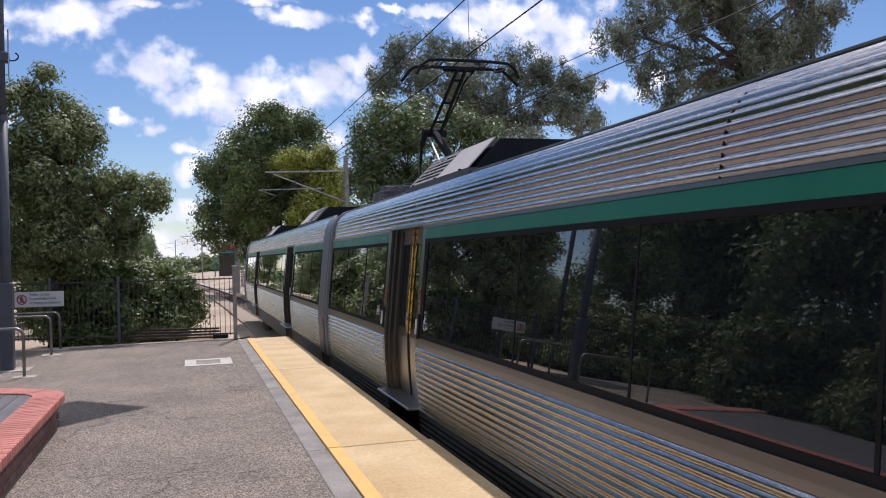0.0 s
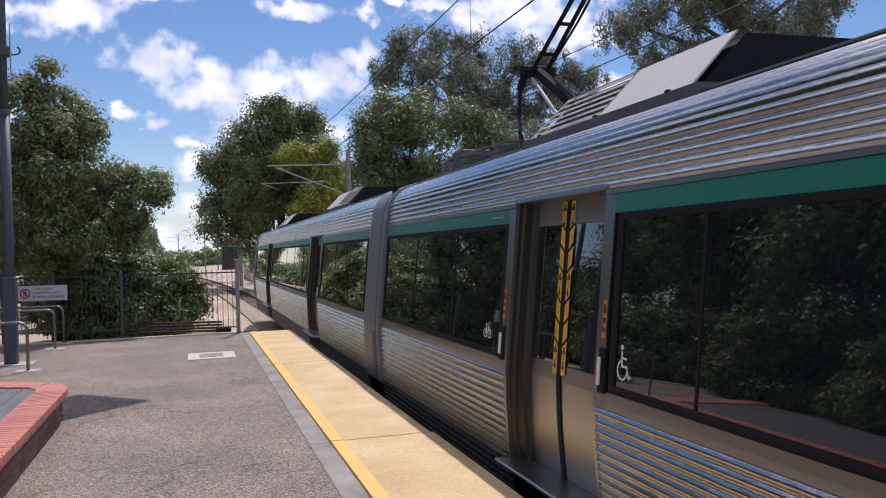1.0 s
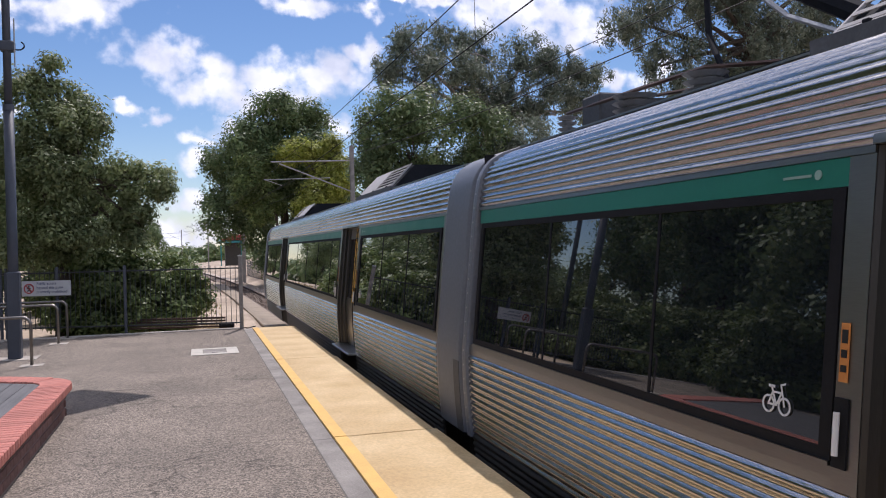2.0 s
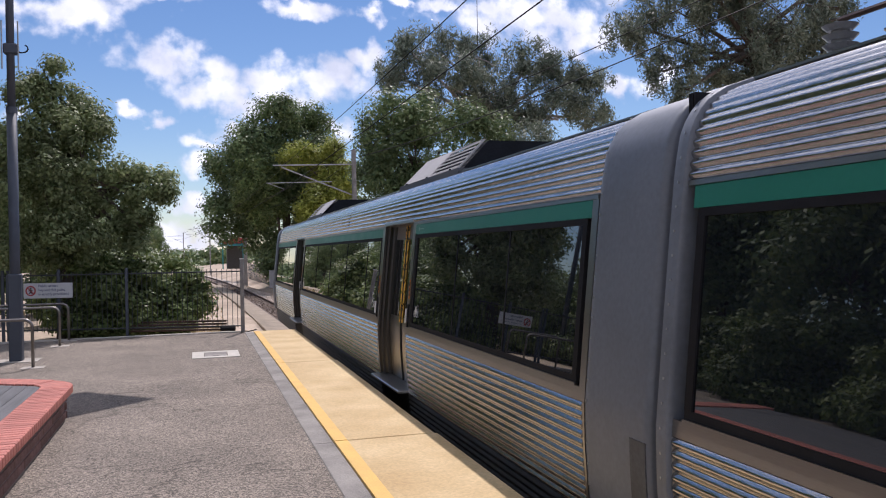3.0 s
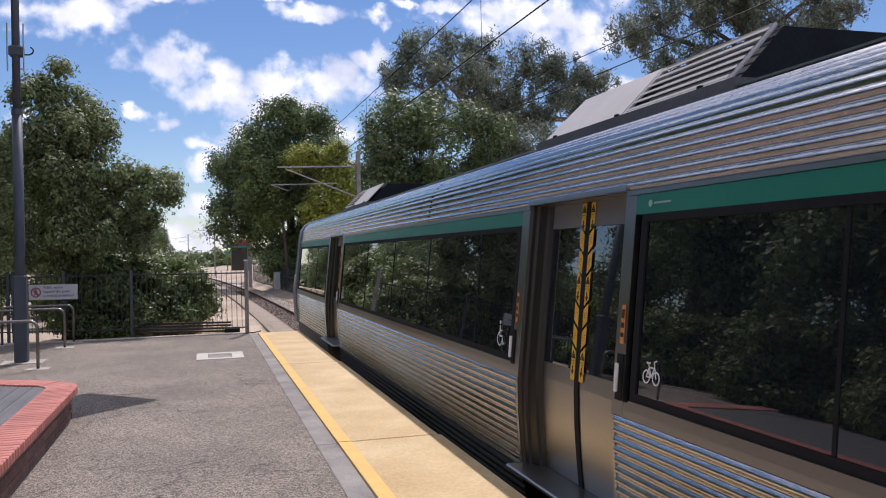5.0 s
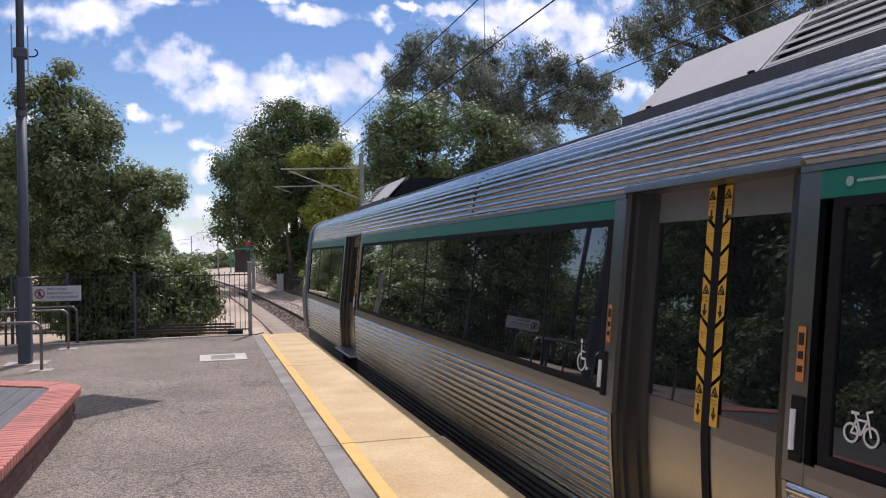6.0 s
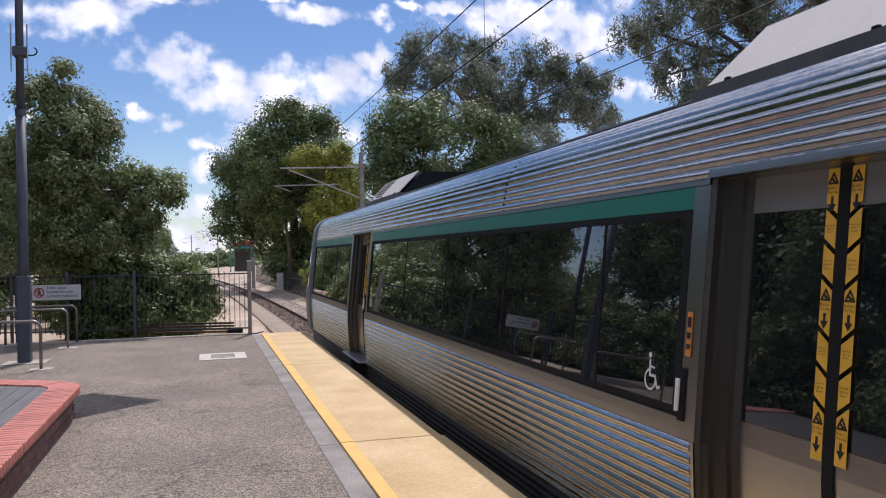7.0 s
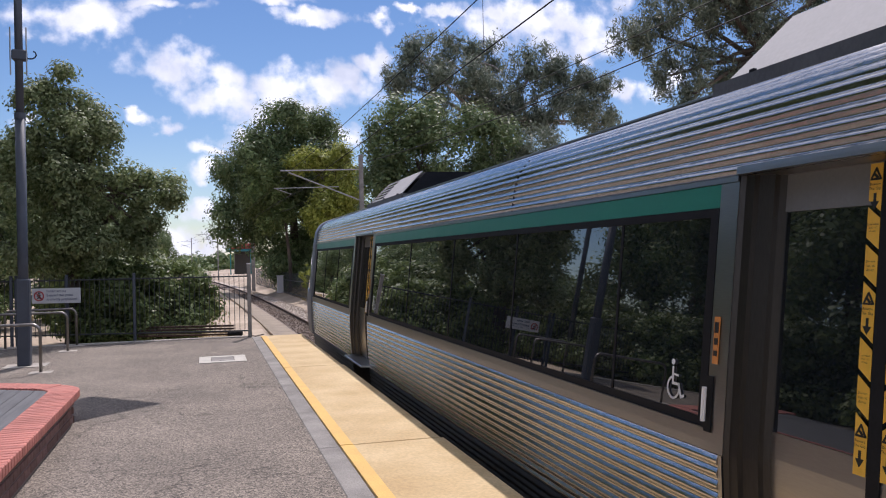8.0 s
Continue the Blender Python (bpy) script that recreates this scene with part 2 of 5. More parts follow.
M["ballast"] = material("ballast", (0.41, 0.34, 0.275), 0.95, vary=0.4, scale=2.2, fine=30, bump=1.0)
M["ballast_rust"] = material("rust_stained_ballast", (0.13, 0.092, 0.068), 0.95, vary=0.35, scale=2.2, fine=30, bump=1.0)
M["rust"] = material("rusty_steel", (0.085, 0.05, 0.034), 0.7, metal=0.3, vary=0.25, scale=5, fine=60, bump=0.3)
M["rail_top"] = material("polished_rail", (0.55, 0.52, 0.48), 0.3, metal=1.0, vary=0.1, bump=0.05)
M["sleeper"] = material("grey_sleeper", (0.30, 0.26, 0.22), 0.9, vary=0.2, scale=4, fine=40, bump=0.4, random_each=0.15)
M["steel"] = material("ribbed_stainless_steel", (0.51, 0.493, 0.47), 0.19, metal=1.0, vary=0.20, scale=2.2, fine=150, bump=0.09,
                      stretch=(1, 0.10, 1), rough_vary=0.09)


def dented(m, depth):
    """Shallow dents and waves of pressed sheet, laid over the grain."""
    nt = m.node_tree
    N, L = nt.nodes.new, nt.links.new
    b = nt.nodes["Principled BSDF"]
    co, mp, nz, bp = N("ShaderNodeTexCoord"), N("ShaderNodeMapping"), N("ShaderNodeTexNoise"), N("ShaderNodeBump")
    mp.inputs["Scale"].default_value = (1, 0.45, 1)
    nz.inputs["Scale"].default_value, nz.inputs["Detail"].default_value = 7.0, 3
    bp.inputs["Strength"].default_value, bp.inputs["Distance"].default_value = 1.0, depth
    L(co.outputs["Object"], mp.inputs["Vector"]), L(mp.outputs[0], nz.inputs["Vector"]), L(nz.outputs["Fac"], bp.inputs["Height"])
    L(b.inputs["Normal"].links[0].from_socket, bp.inputs["Normal"]), L(bp.outputs[0], b.inputs["Normal"])


dented(M["steel"], 0.008)
M["steel_flat"] = material("brushed_stainless_steel", (0.38, 0.367, 0.35), 0.33, metal=1.0, vary=0.07, scale=2.4, fine=220, bump=0.03,
                           stretch=(1, 0.08, 1), rough_vary=0.08)
M["skirt"] = material("dark_skirt_steel", (0.060, 0.055, 0.050), 0.5, metal=0.5, vary=0.3, scale=3, fine=60, bump=0.1, stretch=(1, 0.2, 1), spec=0.3)
M["jamb"] = material("dark_bronze_steel", (0.050, 0.046, 0.042), 0.36, metal=0.7, vary=0.15, scale=2.4, fine=160, bump=0.03, stretch=(1, 1, 0.1))
M["door_grey"] = material("dull_grey_door_panel", (0.20, 0.20, 0.205), 0.5, metal=0.3, vary=0.06, scale=3, fine=60, bump=0.03)
M["grey_paint"] = material("grey_fibreglass", (0.150, 0.168, 0.200), 0.5, vary=0.12, scale=1.6, fine=30, bump=0.04)
M["roof_grey"] = material("dark_roof_paint", (0.075, 0.08, 0.09), 0.6, vary=0.2, scale=3, fine=40, bump=0.15)
M["pod_panel"] = material("pale_grey_panel", (0.45, 0.44, 0.44), 0.8, vary=0.06, scale=2, fine=40, bump=0.05, spec=0.15)
M["pod_dark"] = material("charcoal_housing", (0.016, 0.018, 0.023), 0.85, vary=0.2, scale=3, fine=40, bump=0.1, spec=0.12)
M["green"] = material("green_stripe", (0.015, 0.185, 0.13), 0.35, vary=0.05, scale=3, fine=40, bump=0.02)
M["rubber"] = material("black_rubber", (0.012, 0.012, 0.014), 0.7, spec=0.2, vary=0.2, scale=8, fine=60, bump=0.1)
M["under"] = material("grimy_underframe", (0.02, 0.019, 0.018), 0.8, vary=0.3, scale=5, fine=40, bump=0.3)
# near-black colour that stands in for the shade inside the cars
M["inside"] = material("unlit_interior_dark", (0.035, 0.036, 0.04), 0.8, vary=0.1)
M["glass"] = glass_material("smoked_glass", (0.010, 0.013, 0.018), 0.10)
M["white"] = material("white_film", (0.78, 0.78, 0.78), 0.5, vary=0.03, bump=0)
M["pale_green"] = material("pale_green_film", (0.30, 0.46, 0.40), 0.5, vary=0.04, bump=0)
M["sticker"] = material("amber_sticker", (0.80, 0.46, 0.05), 0.5, vary=0.06, scale=12, bump=0)
M["black"] = material("black_print", (0.012, 0.012, 0.012), 0.5, vary=0.1, bump=0)
M["orange"] = material("orange_sticker", (0.65, 0.25, 0.06), 0.5, vary=0.05, bump=0)
M["mast_paint"] = material("weathered_mast_steel", (0.26, 0.25, 0.245), 0.7, metal=0.0, vary=0.2, scale=5, fine=40, bump=0.1)
M["galv"] = material("galvanised_steel", (0.40, 0.41, 0.42), 0.45, metal=0.8, vary=0.12, scale=9, fine=60, bump=0.08)
M["tube"] = material("worn_steel_tube", (0.22, 0.205, 0.19), 0.4, metal=0.9, vary=0.15, scale=12, fine=80, bump=0.05)
M["pole"] = material("blue_grey_pole_paint", (0.055, 0.066, 0.09), 0.5, vary=0.12, scale=5, fine=60, bump=0.08)
M["fence"] = material("dark_fence_paint", (0.045, 0.05, 0.055), 0.55, metal=0.2, vary=0.2, scale=10, fine=60, bump=0.1)
M["sign_face"] = material("white_sign", (0.62, 0.63, 0.66), 0.5, vary=0.04, scale=5, bump=0)
M["sign_blue"] = material("navy_lettering", (0.03, 0.05, 0.16), 0.5, vary=0.05, bump=0)
M["sign_red"] = material("red_print", (0.45, 0.04, 0.05), 0.5, vary=0.05, bump=0)
M["bark"] = material("bark", (0.10, 0.078, 0.062), 0.95, vary=0.35, scale=3, fine=25, bump=0.8, stretch=(1, 1, 0.25))
M["bark_pale"] = material("pale_eucalyptus_bark", (0.34, 0.30, 0.27), 0.85, vary=0.25, scale=2, fine=18, bump=0.4, stretch=(1, 1, 0.3))
M["leaf_bright"] = leaf_material("fresh_leaf", (0.080, 0.130, 0.036), (0.23, 0.275, 0.10))
M["leaf_pale"] = leaf_material("olive_leaf", (0.115, 0.160, 0.060), (0.31, 0.345, 0.17), through_light=0.42)
M["leaf_dark"] = leaf_material("dark_leaf", (0.085, 0.140, 0.055), (0.21, 0.26, 0.115))
M["leaf_gum"] = leaf_material("grey_gum_leaf", (0.100, 0.130, 0.092), (0.23, 0.26, 0.195))
M["leaf_yellow"] = leaf_material("yellow_green_leaf", (0.20, 0.24, 0.035), (0.42, 0.44, 0.10))
M["grass"] = leaf_material("dry_grass", (0.28, 0.22, 0.10), (0.40, 0.31, 0.16), 0.8)
M["roof_red"] = material("red_roof_sheet", (0.50, 0.075, 0.075), 0.6, vary=0.08, bump=0.05)
M["teal"] = material("teal_paint", (0.03, 0.24, 0.24), 0.6, vary=0.08, bump=0.05)
M["wall_cream"] = material("dull_cladding", (0.07, 0.065, 0.06), 0.8, vary=0.1, bump=0.1)
M["porcelain"] = material("grey_porcelain", (0.28, 0.29, 0.30), 0.3, vary=0.08, bump=0.02)
M["copper"] = material("dull_copper_bar", (0.11, 0.075, 0.062), 0.5, metal=0.8, vary=0.2, bump=0.05)


# ---- small builders ----
def part(name, bm, mat, parent=None, label="", smooth=False):
    """Links a bmesh as one mesh object, under a thing or a part if one is given."""
    me = bpy.data.meshes.new(name)
    if isinstance(bm, bpy.types.Mesh):
        me = bm
    else:
        bmesh.ops.recalc_face_normals(bm, faces=bm.faces)
        bm.to_mesh(me)
        bm.free()
        me.materials.append(mat)
    if smooth:
        me.polygons.foreach_set("use_smooth", [True] * len(me.polygons))
    ob = new(name, me)
    if parent is not None:
        ob.parent = parent
    if label:
        ob["label"] = label
    return ob


def thing(name, label, category, group="", kind="", at=(0, 0, 0)):
    ob = new(name)
    ob.location = at
    ob.empty_display_size = 0.2
    return tagged(ob, label, category, group, kind)


def box(bm, x0, x1, y0, y1, z0, z1, bevel=0.0, m=None):
    vs = [bm.verts.new((x, y, z)) for z in (z0, z1) for x, y in ((x0, y0), (x1, y0), (x1, y1), (x0, y1))]
    fs = [bm.faces.new([vs[i] for i in q]) for q in
          ((0, 3, 2, 1), (4, 5, 6, 7), (0, 1, 5, 4), (1, 2, 6, 5), (2, 3, 7, 6), (3, 0, 4, 7))]
    if m is not None:
        bmesh.ops.transform(bm, matrix=m, verts=vs)
    if bevel:
        es = list({e for f in fs for e in f.edges})
        bmesh.ops.bevel(bm, geom=es, offset=bevel, segments=1, affect="EDGES")
    return bm


def boxed(*args, **kw):
    return box(bmesh.new(), *args, **kw)


def tube(bm, pts, r, seg=8, r1=None, cap=True):
    """A tube along points, tapering from r to r1."""
    pts = [Vector(p) for p in pts]
    r1 = r if r1 is None else r1
    rings, side = [], None
    for i, p in enumerate(pts):
        way = (pts[min(i + 1, len(pts) - 1)] - pts[max(i - 1, 0)]).normalized()
        if side is None:
            side = way.cross(Vector((0, 0, 1)) if abs(way.z) < 0.9 else Vector((1, 0, 0))).normalized()
        side = (side - way * side.dot(way)).normalized()
        up = way.cross(side)
        k = r + (r1 - r) * i / max(1, len(pts) - 1)
        rings.append([bm.verts.new(p + (side * math.cos(a) + up * math.sin(a)) * k)
                      for a in (2 * math.pi * j / seg for j in range(seg))])
    for a, b in zip(rings, rings[1:]):
        for j in range(seg):
            bm.faces.new((a[j], a[(j + 1) % seg], b[(j + 1) % seg], b[j]))
    if cap:
        bm.faces.new(rings[0][::-1]), bm.faces.new(rings[-1])
    return bm


def prism(bm, loop, y0, y1):
    """A closed loop of (x, z) drawn out along y."""
    a = [bm.verts.new((x, y0, z)) for x, z in loop]
    b = [bm.verts.new((x, y1, z)) for x, z in loop]
    n = len(loop)
    for i in range(n):
        bm.faces.new((a[i], a[(i + 1) % n], b[(i + 1) % n], b[i]))
    bm.faces.new(a[::-1]), bm.faces.new(b)
    return bm


def plate(bm, pts, depth):
    """A flat polygon given thickness along its own normal."""
    ps = [Vector(p) for p in pts]
    n = (ps[1] - ps[0]).cross(ps[2] - ps[0]).normalized() * depth
    a = [bm.verts.new(p) for p in ps]
    b = [bm.verts.new(p + n) for p in ps]
    k = len(ps)
    bm.faces.new(a), bm.faces.new(b[::-1])
    for i in range(k):
        bm.faces.new((a[i], a[(i + 1) % k], b[(i + 1) % k], b[i]))
    return bm


def arc(cx, cy, r, a0, a1, n):
    return [(cx + r * math.cos(radians(a0 + (a1 - a0) * i / n)), cy + r * math.sin(radians(a0 + (a1 - a0) * i / n))) for i in range(n + 1)]


# ---- setting: ground, track and platform ----
RAIL_Z, PLAT_END = -1.08, 17.95


def track_x(y):
    """The middle of the track: straight along the platform, then a long bend to the left."""
    return 3.72 - 0.00042 * max(0.0, y - 20) ** 2 if y < 140 else 3.72 - 0.00042 * 14400 - 0.1 * (y - 140)


def ground_z(x, y):
    d = x - track_x(y)
    z = -1.42
    if d < -0.6:
        z += 0.32 * min(1, (-d - 0.6) / 0.5)
    if d < -3.6:
        z += 0.95 * min(1, (-d - 3.6) / 2.2)
    if d > 1.8:
        k = min(1, (d - 1.8) / 3.4)
        z += 0.8 * k * k * (3 - 2 * k)
    if d > 5.2:
        z += 0.4 * min(1, (d - 5.2) / 7.0)
    bumpy = noise.noise((x * 0.3, y * 0.3, 3)) * 0.08
    return z + bumpy


def build_ground():
    xs = [-900, -400, -200, -100, -60, -40, -30, -24, -20] + [-17 + i * 0.8 for i in range(50)] + [24, 28, 34, 42, 60, 100, 200, 400, 900]
    ys = [-900, -300, -100, -50, -30, -20, -10, -5] + [i * 1.5 for i in range(0, 80)] + [124, 132, 145, 170, 210, 300, 500, 900, 2500]
    me = bpy.data.meshes.new("ground")
    vs = [(x, y, ground_z(x, y)) for y in ys for x in xs]
    w = len(xs)
    fs = [(j * w + i, j * w + i + 1, (j + 1) * w + i + 1, (j + 1) * w + i) for j in range(len(ys) - 1) for i in range(w - 1)]
    me.from_pydata(vs, [], fs)
    me.materials.append(M["sand"])
    me.polygons.foreach_set("use_smooth", [True] * len(me.polygons))
    tagged(new("ground", me), "pale dry sandy ground beside the railway", "ground", kind="structure")


def build_track():
    ys = [-40 + 4 * i for i in range(60)]
    # ballast shoulder
    bm = bmesh.new()
    rows = []
    for y in ys:
        c = track_x(y)
        rows.append([bm.verts.new((c + dx, y, z)) for dx, z in ((-1.5, -1.5), (-1.2, -1.22), (1.5, -1.22), (2.6, -1.5))])
    for a, b in zip(rows, rows[1:]):
        for i in range(3):
            bm.faces.new((a[i], a[i + 1], b[i + 1], b[i]))
    bed = part("track_bed", bm, M["ballast"])
    tagged(bed, "brown crushed stone ballast under the rails", "ballast", kind="structure")
    # loose stones on the shoulder that shows ahead of the train
    rnd = random.Random(4)
    heaps = {True: ([], []), False: ([], [])}
    for _ in range(11000):
        y = 18 + 62 * rnd.random() ** 1.5
        x = track_x(y) + rnd.uniform(-1.9, 2.5)
        s = rnd.uniform(0.025, 0.055)
        z = (-1.22 if abs(x - track_x(y)) < 1.5 else -1.22 - 0.26 * (abs(x - track_x(y)) - 1.5)) + s * 0.4
        vs, fs = heaps[abs(x - track_x(y)) < 0.62]
        k = len(vs)
        vs += [(x + s * rnd.uniform(.6, 1.2), y, z), (x, y + s * rnd.uniform(.6, 1.2), z), (x - s * rnd.uniform(.6, 1.2), y, z),
               (x, y - s * rnd.uniform(.6, 1.2), z), (x + s * .2, y, z + s * rnd.uniform(.5, 1)), (x, y, z - s)]
        fs += [(k, k + 1, k + 4), (k + 1, k + 2, k + 4), (k + 2, k + 3, k + 4), (k + 3, k, k + 4), (k + 1, k, k + 5), (k, k + 3, k + 5)]
    for inner, (vs, fs) in heaps.items():
        me = bpy.data.meshes.new("ballast_stones")
        me.from_pydata(vs, [], fs)
        me.materials.append(M["ballast_rust"] if inner else M["ballast"])
        tagged(new("ballast_stones", me), "rust-stained ballast stones between the rails" if inner else "loose pale ballast stones beside the track", "ballast", kind="stuff")
    bm = bmesh.new()
    rows = [[bm.verts.new((track_x(y) + dx, y, z)) for dx, z in ((-0.6, -1.25), (-0.56, -1.212), (0.56, -1.212), (0.6, -1.25))] for y in ys]
    for a, b in zip(rows, rows[1:]):
        for i in range(3):
            bm.faces.new((a[i], a[i + 1], b[i + 1], b[i]))
    tagged(part("track_middle", bm, M["ballast_rust"]), "rust-stained ballast between the rails", "ballast", kind="structure")
    # rails
    loop = [(-0.07, 0), (0.07, 0), (0.07, 0.015), (0.012, 0.03), (0.012, 0.11), (0.036, 0.12), (0.036, 0.15), (-0.036, 0.15), (-0.036, 0.12),
            (-0.012, 0.11), (-0.012, 0.03), (-0.07, 0.015)]
    for side in (-0.55, 0.55):
        bm = bmesh.new()
        prev = None
        for y in ys:
            ring = [bm.verts.new((track_x(y) + side + dx, y, RAIL_Z - 0.15 + dz)) for dx, dz in loop]
            if prev:
                for i in range(len(loop)):
                    bm.faces.new((prev[i], prev[(i + 1) % 12], ring[(i + 1) % 12], ring[i]))
            prev = ring
        r = part("rail", bm, M["rust"])
        tagged(r, "rust-brown steel rail on sleepers", "rail", "rails", "structure")
    # sleepers
    me = None
    for i in range(150):
        y = -25 + i * 0.68
        if me is None:
            me = bpy.data.meshes.new("sleeper")
            b = boxed(-1.05, 1.05, -0.12, 0.12, -0.2, 0.0, bevel=0.02)
            b.to_mesh(me), b.free()
            me.materials.append(M["sleeper"])
        s = new("sleeper", me)
        s.location = (track_x(y), y, RAIL_Z - 0.15)
        s.rotation_euler = (0, 0, 0.00084 * max(0, y - 20))
        tagged(s, "grey concrete sleeper bedded in ballast", "sleeper", "sleepers", "structure")


def build_platform():
    top = thing("platform", "asphalt railway platform with a yellow safety edge", "platform", kind="structure")
    part("asphalt_surface", boxed(-9.0, 0.90, -14, PLAT_END, -0.5, 0.0), M["asphalt"], top, "worn grey asphalt with hairline cracks")
    part("platform_wall", boxed(0.9, 1.86, -14, PLAT_END - 0.02, -1.5, -0.11), M["concrete_dark"], top, "mottled dark concrete wall under the edge")
    # end kerb of pale concrete under the fence
    part("end_kerb", boxed(-9.0, 0.86, PLAT_END, PLAT_END + 0.16, -0.6, 0.025, bevel=0.012), M["concrete"], top)
    joints = [PLAT_END, 12.52, 7.12, 1.72, -3.68, -9.08, -14]
    edge = [1.98, 2.005, 2.03, 2.0, 2.0, 2.0]
    for i, (b, a) in enumerate(zip(joints, joints[1:])):
        part("coping_slab", boxed(0.903, 1.085, a + 0.004, b - 0.004, -0.3, 0.004, bevel=0.006), M["coping"], top)
        part("edge_slab", boxed(1.089, edge[i], a + 0.008, b - 0.008, -0.1, 0.012, bevel=0.01), M["yellow"], top, "faded yellow painted concrete slab")
        part("yellow_line", boxed(1.092, 1.205, a + 0.012, b - 0.012, 0.006, 0.016), M["yellow_line"], top, "brighter yellow painted line")
    # concrete walkway beside the rails beyond the platform's end
    walkway = thing("walkway", "plain concrete walkway beside the rails", "walkway", kind="structure")
    y = PLAT_END + 0.3
    while y < 75:
        c = track_x(y + 1.5)
        o = part("slab", boxed(-0.41, 0.41, 0.01, 2.99, -0.2, 0.0, bevel=0.01), M["path"], walkway)
        o.location, o.rotation_euler = (c - 1.06, y, -1.0), (0, 0, 0.00084 * max(0, y - 20))
        y += 3.0


def build_hatch():
    h = thing("access_hatch", "pale concrete access hatch set in the asphalt", "hatch", at=(0.235, 14.15, 0.0))
    bm = bmesh.new()
    for q in ((-0.375, 0.375, -0.45, -0.28), (-0.375, 0.375, 0.28, 0.45), (-0.375, -0.19, -0.28, 0.28), (0.19, 0.375, -0.28, 0.28)):
        box(bm, *q, -0.05, 0.010)
    part("surround", bm, M["pale_concrete"], h)
    part("lid", boxed(-0.182, 0.182, -0.272, 0.272, -0.05, 0.006, bevel=0.004), M["coping"], h, "grey steel lid")
    part("lifting_slot", boxed(-0.05, 0.05, -0.2, -0.17, 0.0, 0.008), M["rubber"], h)


# ---- the train ----
# half section of a car: how far out the body is at each height
SIDE = [(-0.42, 2.32), (-0.2, 2.295), (0.0, 2.276), (0.2, 2.260), (0.45, 2.247), (0.72, 2.248), (1.22, 2.299), (1.75, 2.357), (2.00, 2.386), (2.13, 2.408), (2.24, 2.432)]
CROWN = [(2.432, 2.24), (2.474, 2.318), (2.536, 2.389), (2.63, 2.444), (2.82, 2.505), (3.05, 2.545), (3.40, 2.575), (3.75, 2.585)]
MID = 3.75


def side_x(z):
    return float(np.interp(z, [a for a, b in SIDE], [b for a, b in SIDE]))


def outline(z0, x1=None, z1=None, step=0.02):
    """Points (x, z) up the body side from height z0 to z1, or on over the shoulder to x1."""
    pts = []
    zt = z1 if z1 is not None else 2.24
    n = max(2, int((zt - z0) / step))
    pts = [(side_x(z0 + (zt - z0) * i / n), z0 + (zt - z0) * i / n) for i in range(n + 1)]
    if x1 is not None:
        for (xa, za), (xb, zb) in zip(CROWN, CROWN[1:]):
            k = max(1, int(math.hypot(xb - xa, zb - za) / step))
            for i in range(1, k + 1):
                x, z = xa + (xb - xa) * i / k, za + (zb - za) * i / k
                if x <= x1 + 1e-6:
                    pts.append((x, z))
    return pts


def resample(pts, n):
    p = np.array(pts)
    d = np.concatenate([[0], np.cumsum(np.hypot(*np.diff(p, axis=0).T))])
    s = np.linspace(0, d[-1], n)
    return np.stack([np.interp(s, d, p[:, 0]), np.interp(s, d, p[:, 1])], 1)


def skin(bm, pts, y0, y1, depth=0.012, proud=0.0, ribs=0, rib=0.0):
    """A curved panel that follows the body side, with an optional number of shallow rounded ribs."""
    p = resample(pts, ribs * 10 + 1 if ribs else max(3, len(pts) // 2))
    t = np.gradient(p, axis=0)
    n = np.stack([-t[:, 1], t[:, 0]], 1)
    n /= np.linalg.norm(n, axis=1)[:, None]
    off = np.full(len(p), proud)
    if ribs:
        ph = (np.arange(len(p)) % 10) / 10
        off = off + np.where(ph < 0.05, -0.004, rib * (0.5 - 0.5 * np.cos(2 * np.pi * ph)))
    outer, inner = p + n * off[:, None], p - n * depth
    loop = [tuple(q) for q in outer] + [tuple(q) for q in inner[::-1]]
    k = len(outer)
    a = [bm.verts.new((x, y0, z)) for x, z in loop]
    b = [bm.verts.new((x, y1, z)) for x, z in loop]
    m = len(loop)
    for i in range(m):
        bm.faces.new((a[i], b[i], b[(i + 1) % m], a[(i + 1) % m]))
    # the ends have corners of their own, so that smooth shading stops there
    a, b = [bm.verts.new(v.co) for v in a], [bm.verts.new(v.co) for v in b]
    for i in range(k - 1):
        bm.faces.new((a[i], a[i + 1], a[m - 2 - i], a[m - 1 - i]))
        bm.faces.new((b[i], b[m - 1 - i], b[m - 2 - i], b[i + 1]))
    return bm


FLIP = Matrix.Translation((2 * MID, 0, 0)) @ Matrix.Diagonal((-1, 1, 1, 1))


def both(name, bm, mat, car, label="", smooth=False):
    """The same part on both sides of a car."""
    a = part(name, bm, mat, car, label, smooth)
    b = part(name, a.data, mat, car, label)
    b.matrix_basis = FLIP
    return a


def on_side(y, z, out=0.004):
    return Vector((side_x(z) - out, y, z))


def decal(bm, pts, out=0.005):
    """A thin film on the body side from points (y, z)."""
    a = [bm.verts.new(on_side(y, z, out)) for y, z in pts]
    b = [bm.verts.new(on_side(y, z, out - 0.002)) for y, z in pts]
    bm.faces.new(a), bm.faces.new(b[::-1])
    n = len(a)
    for i in range(n):
        bm.faces.new((a[i], b[i], b[(i + 1) % n], a[(i + 1) % n]))


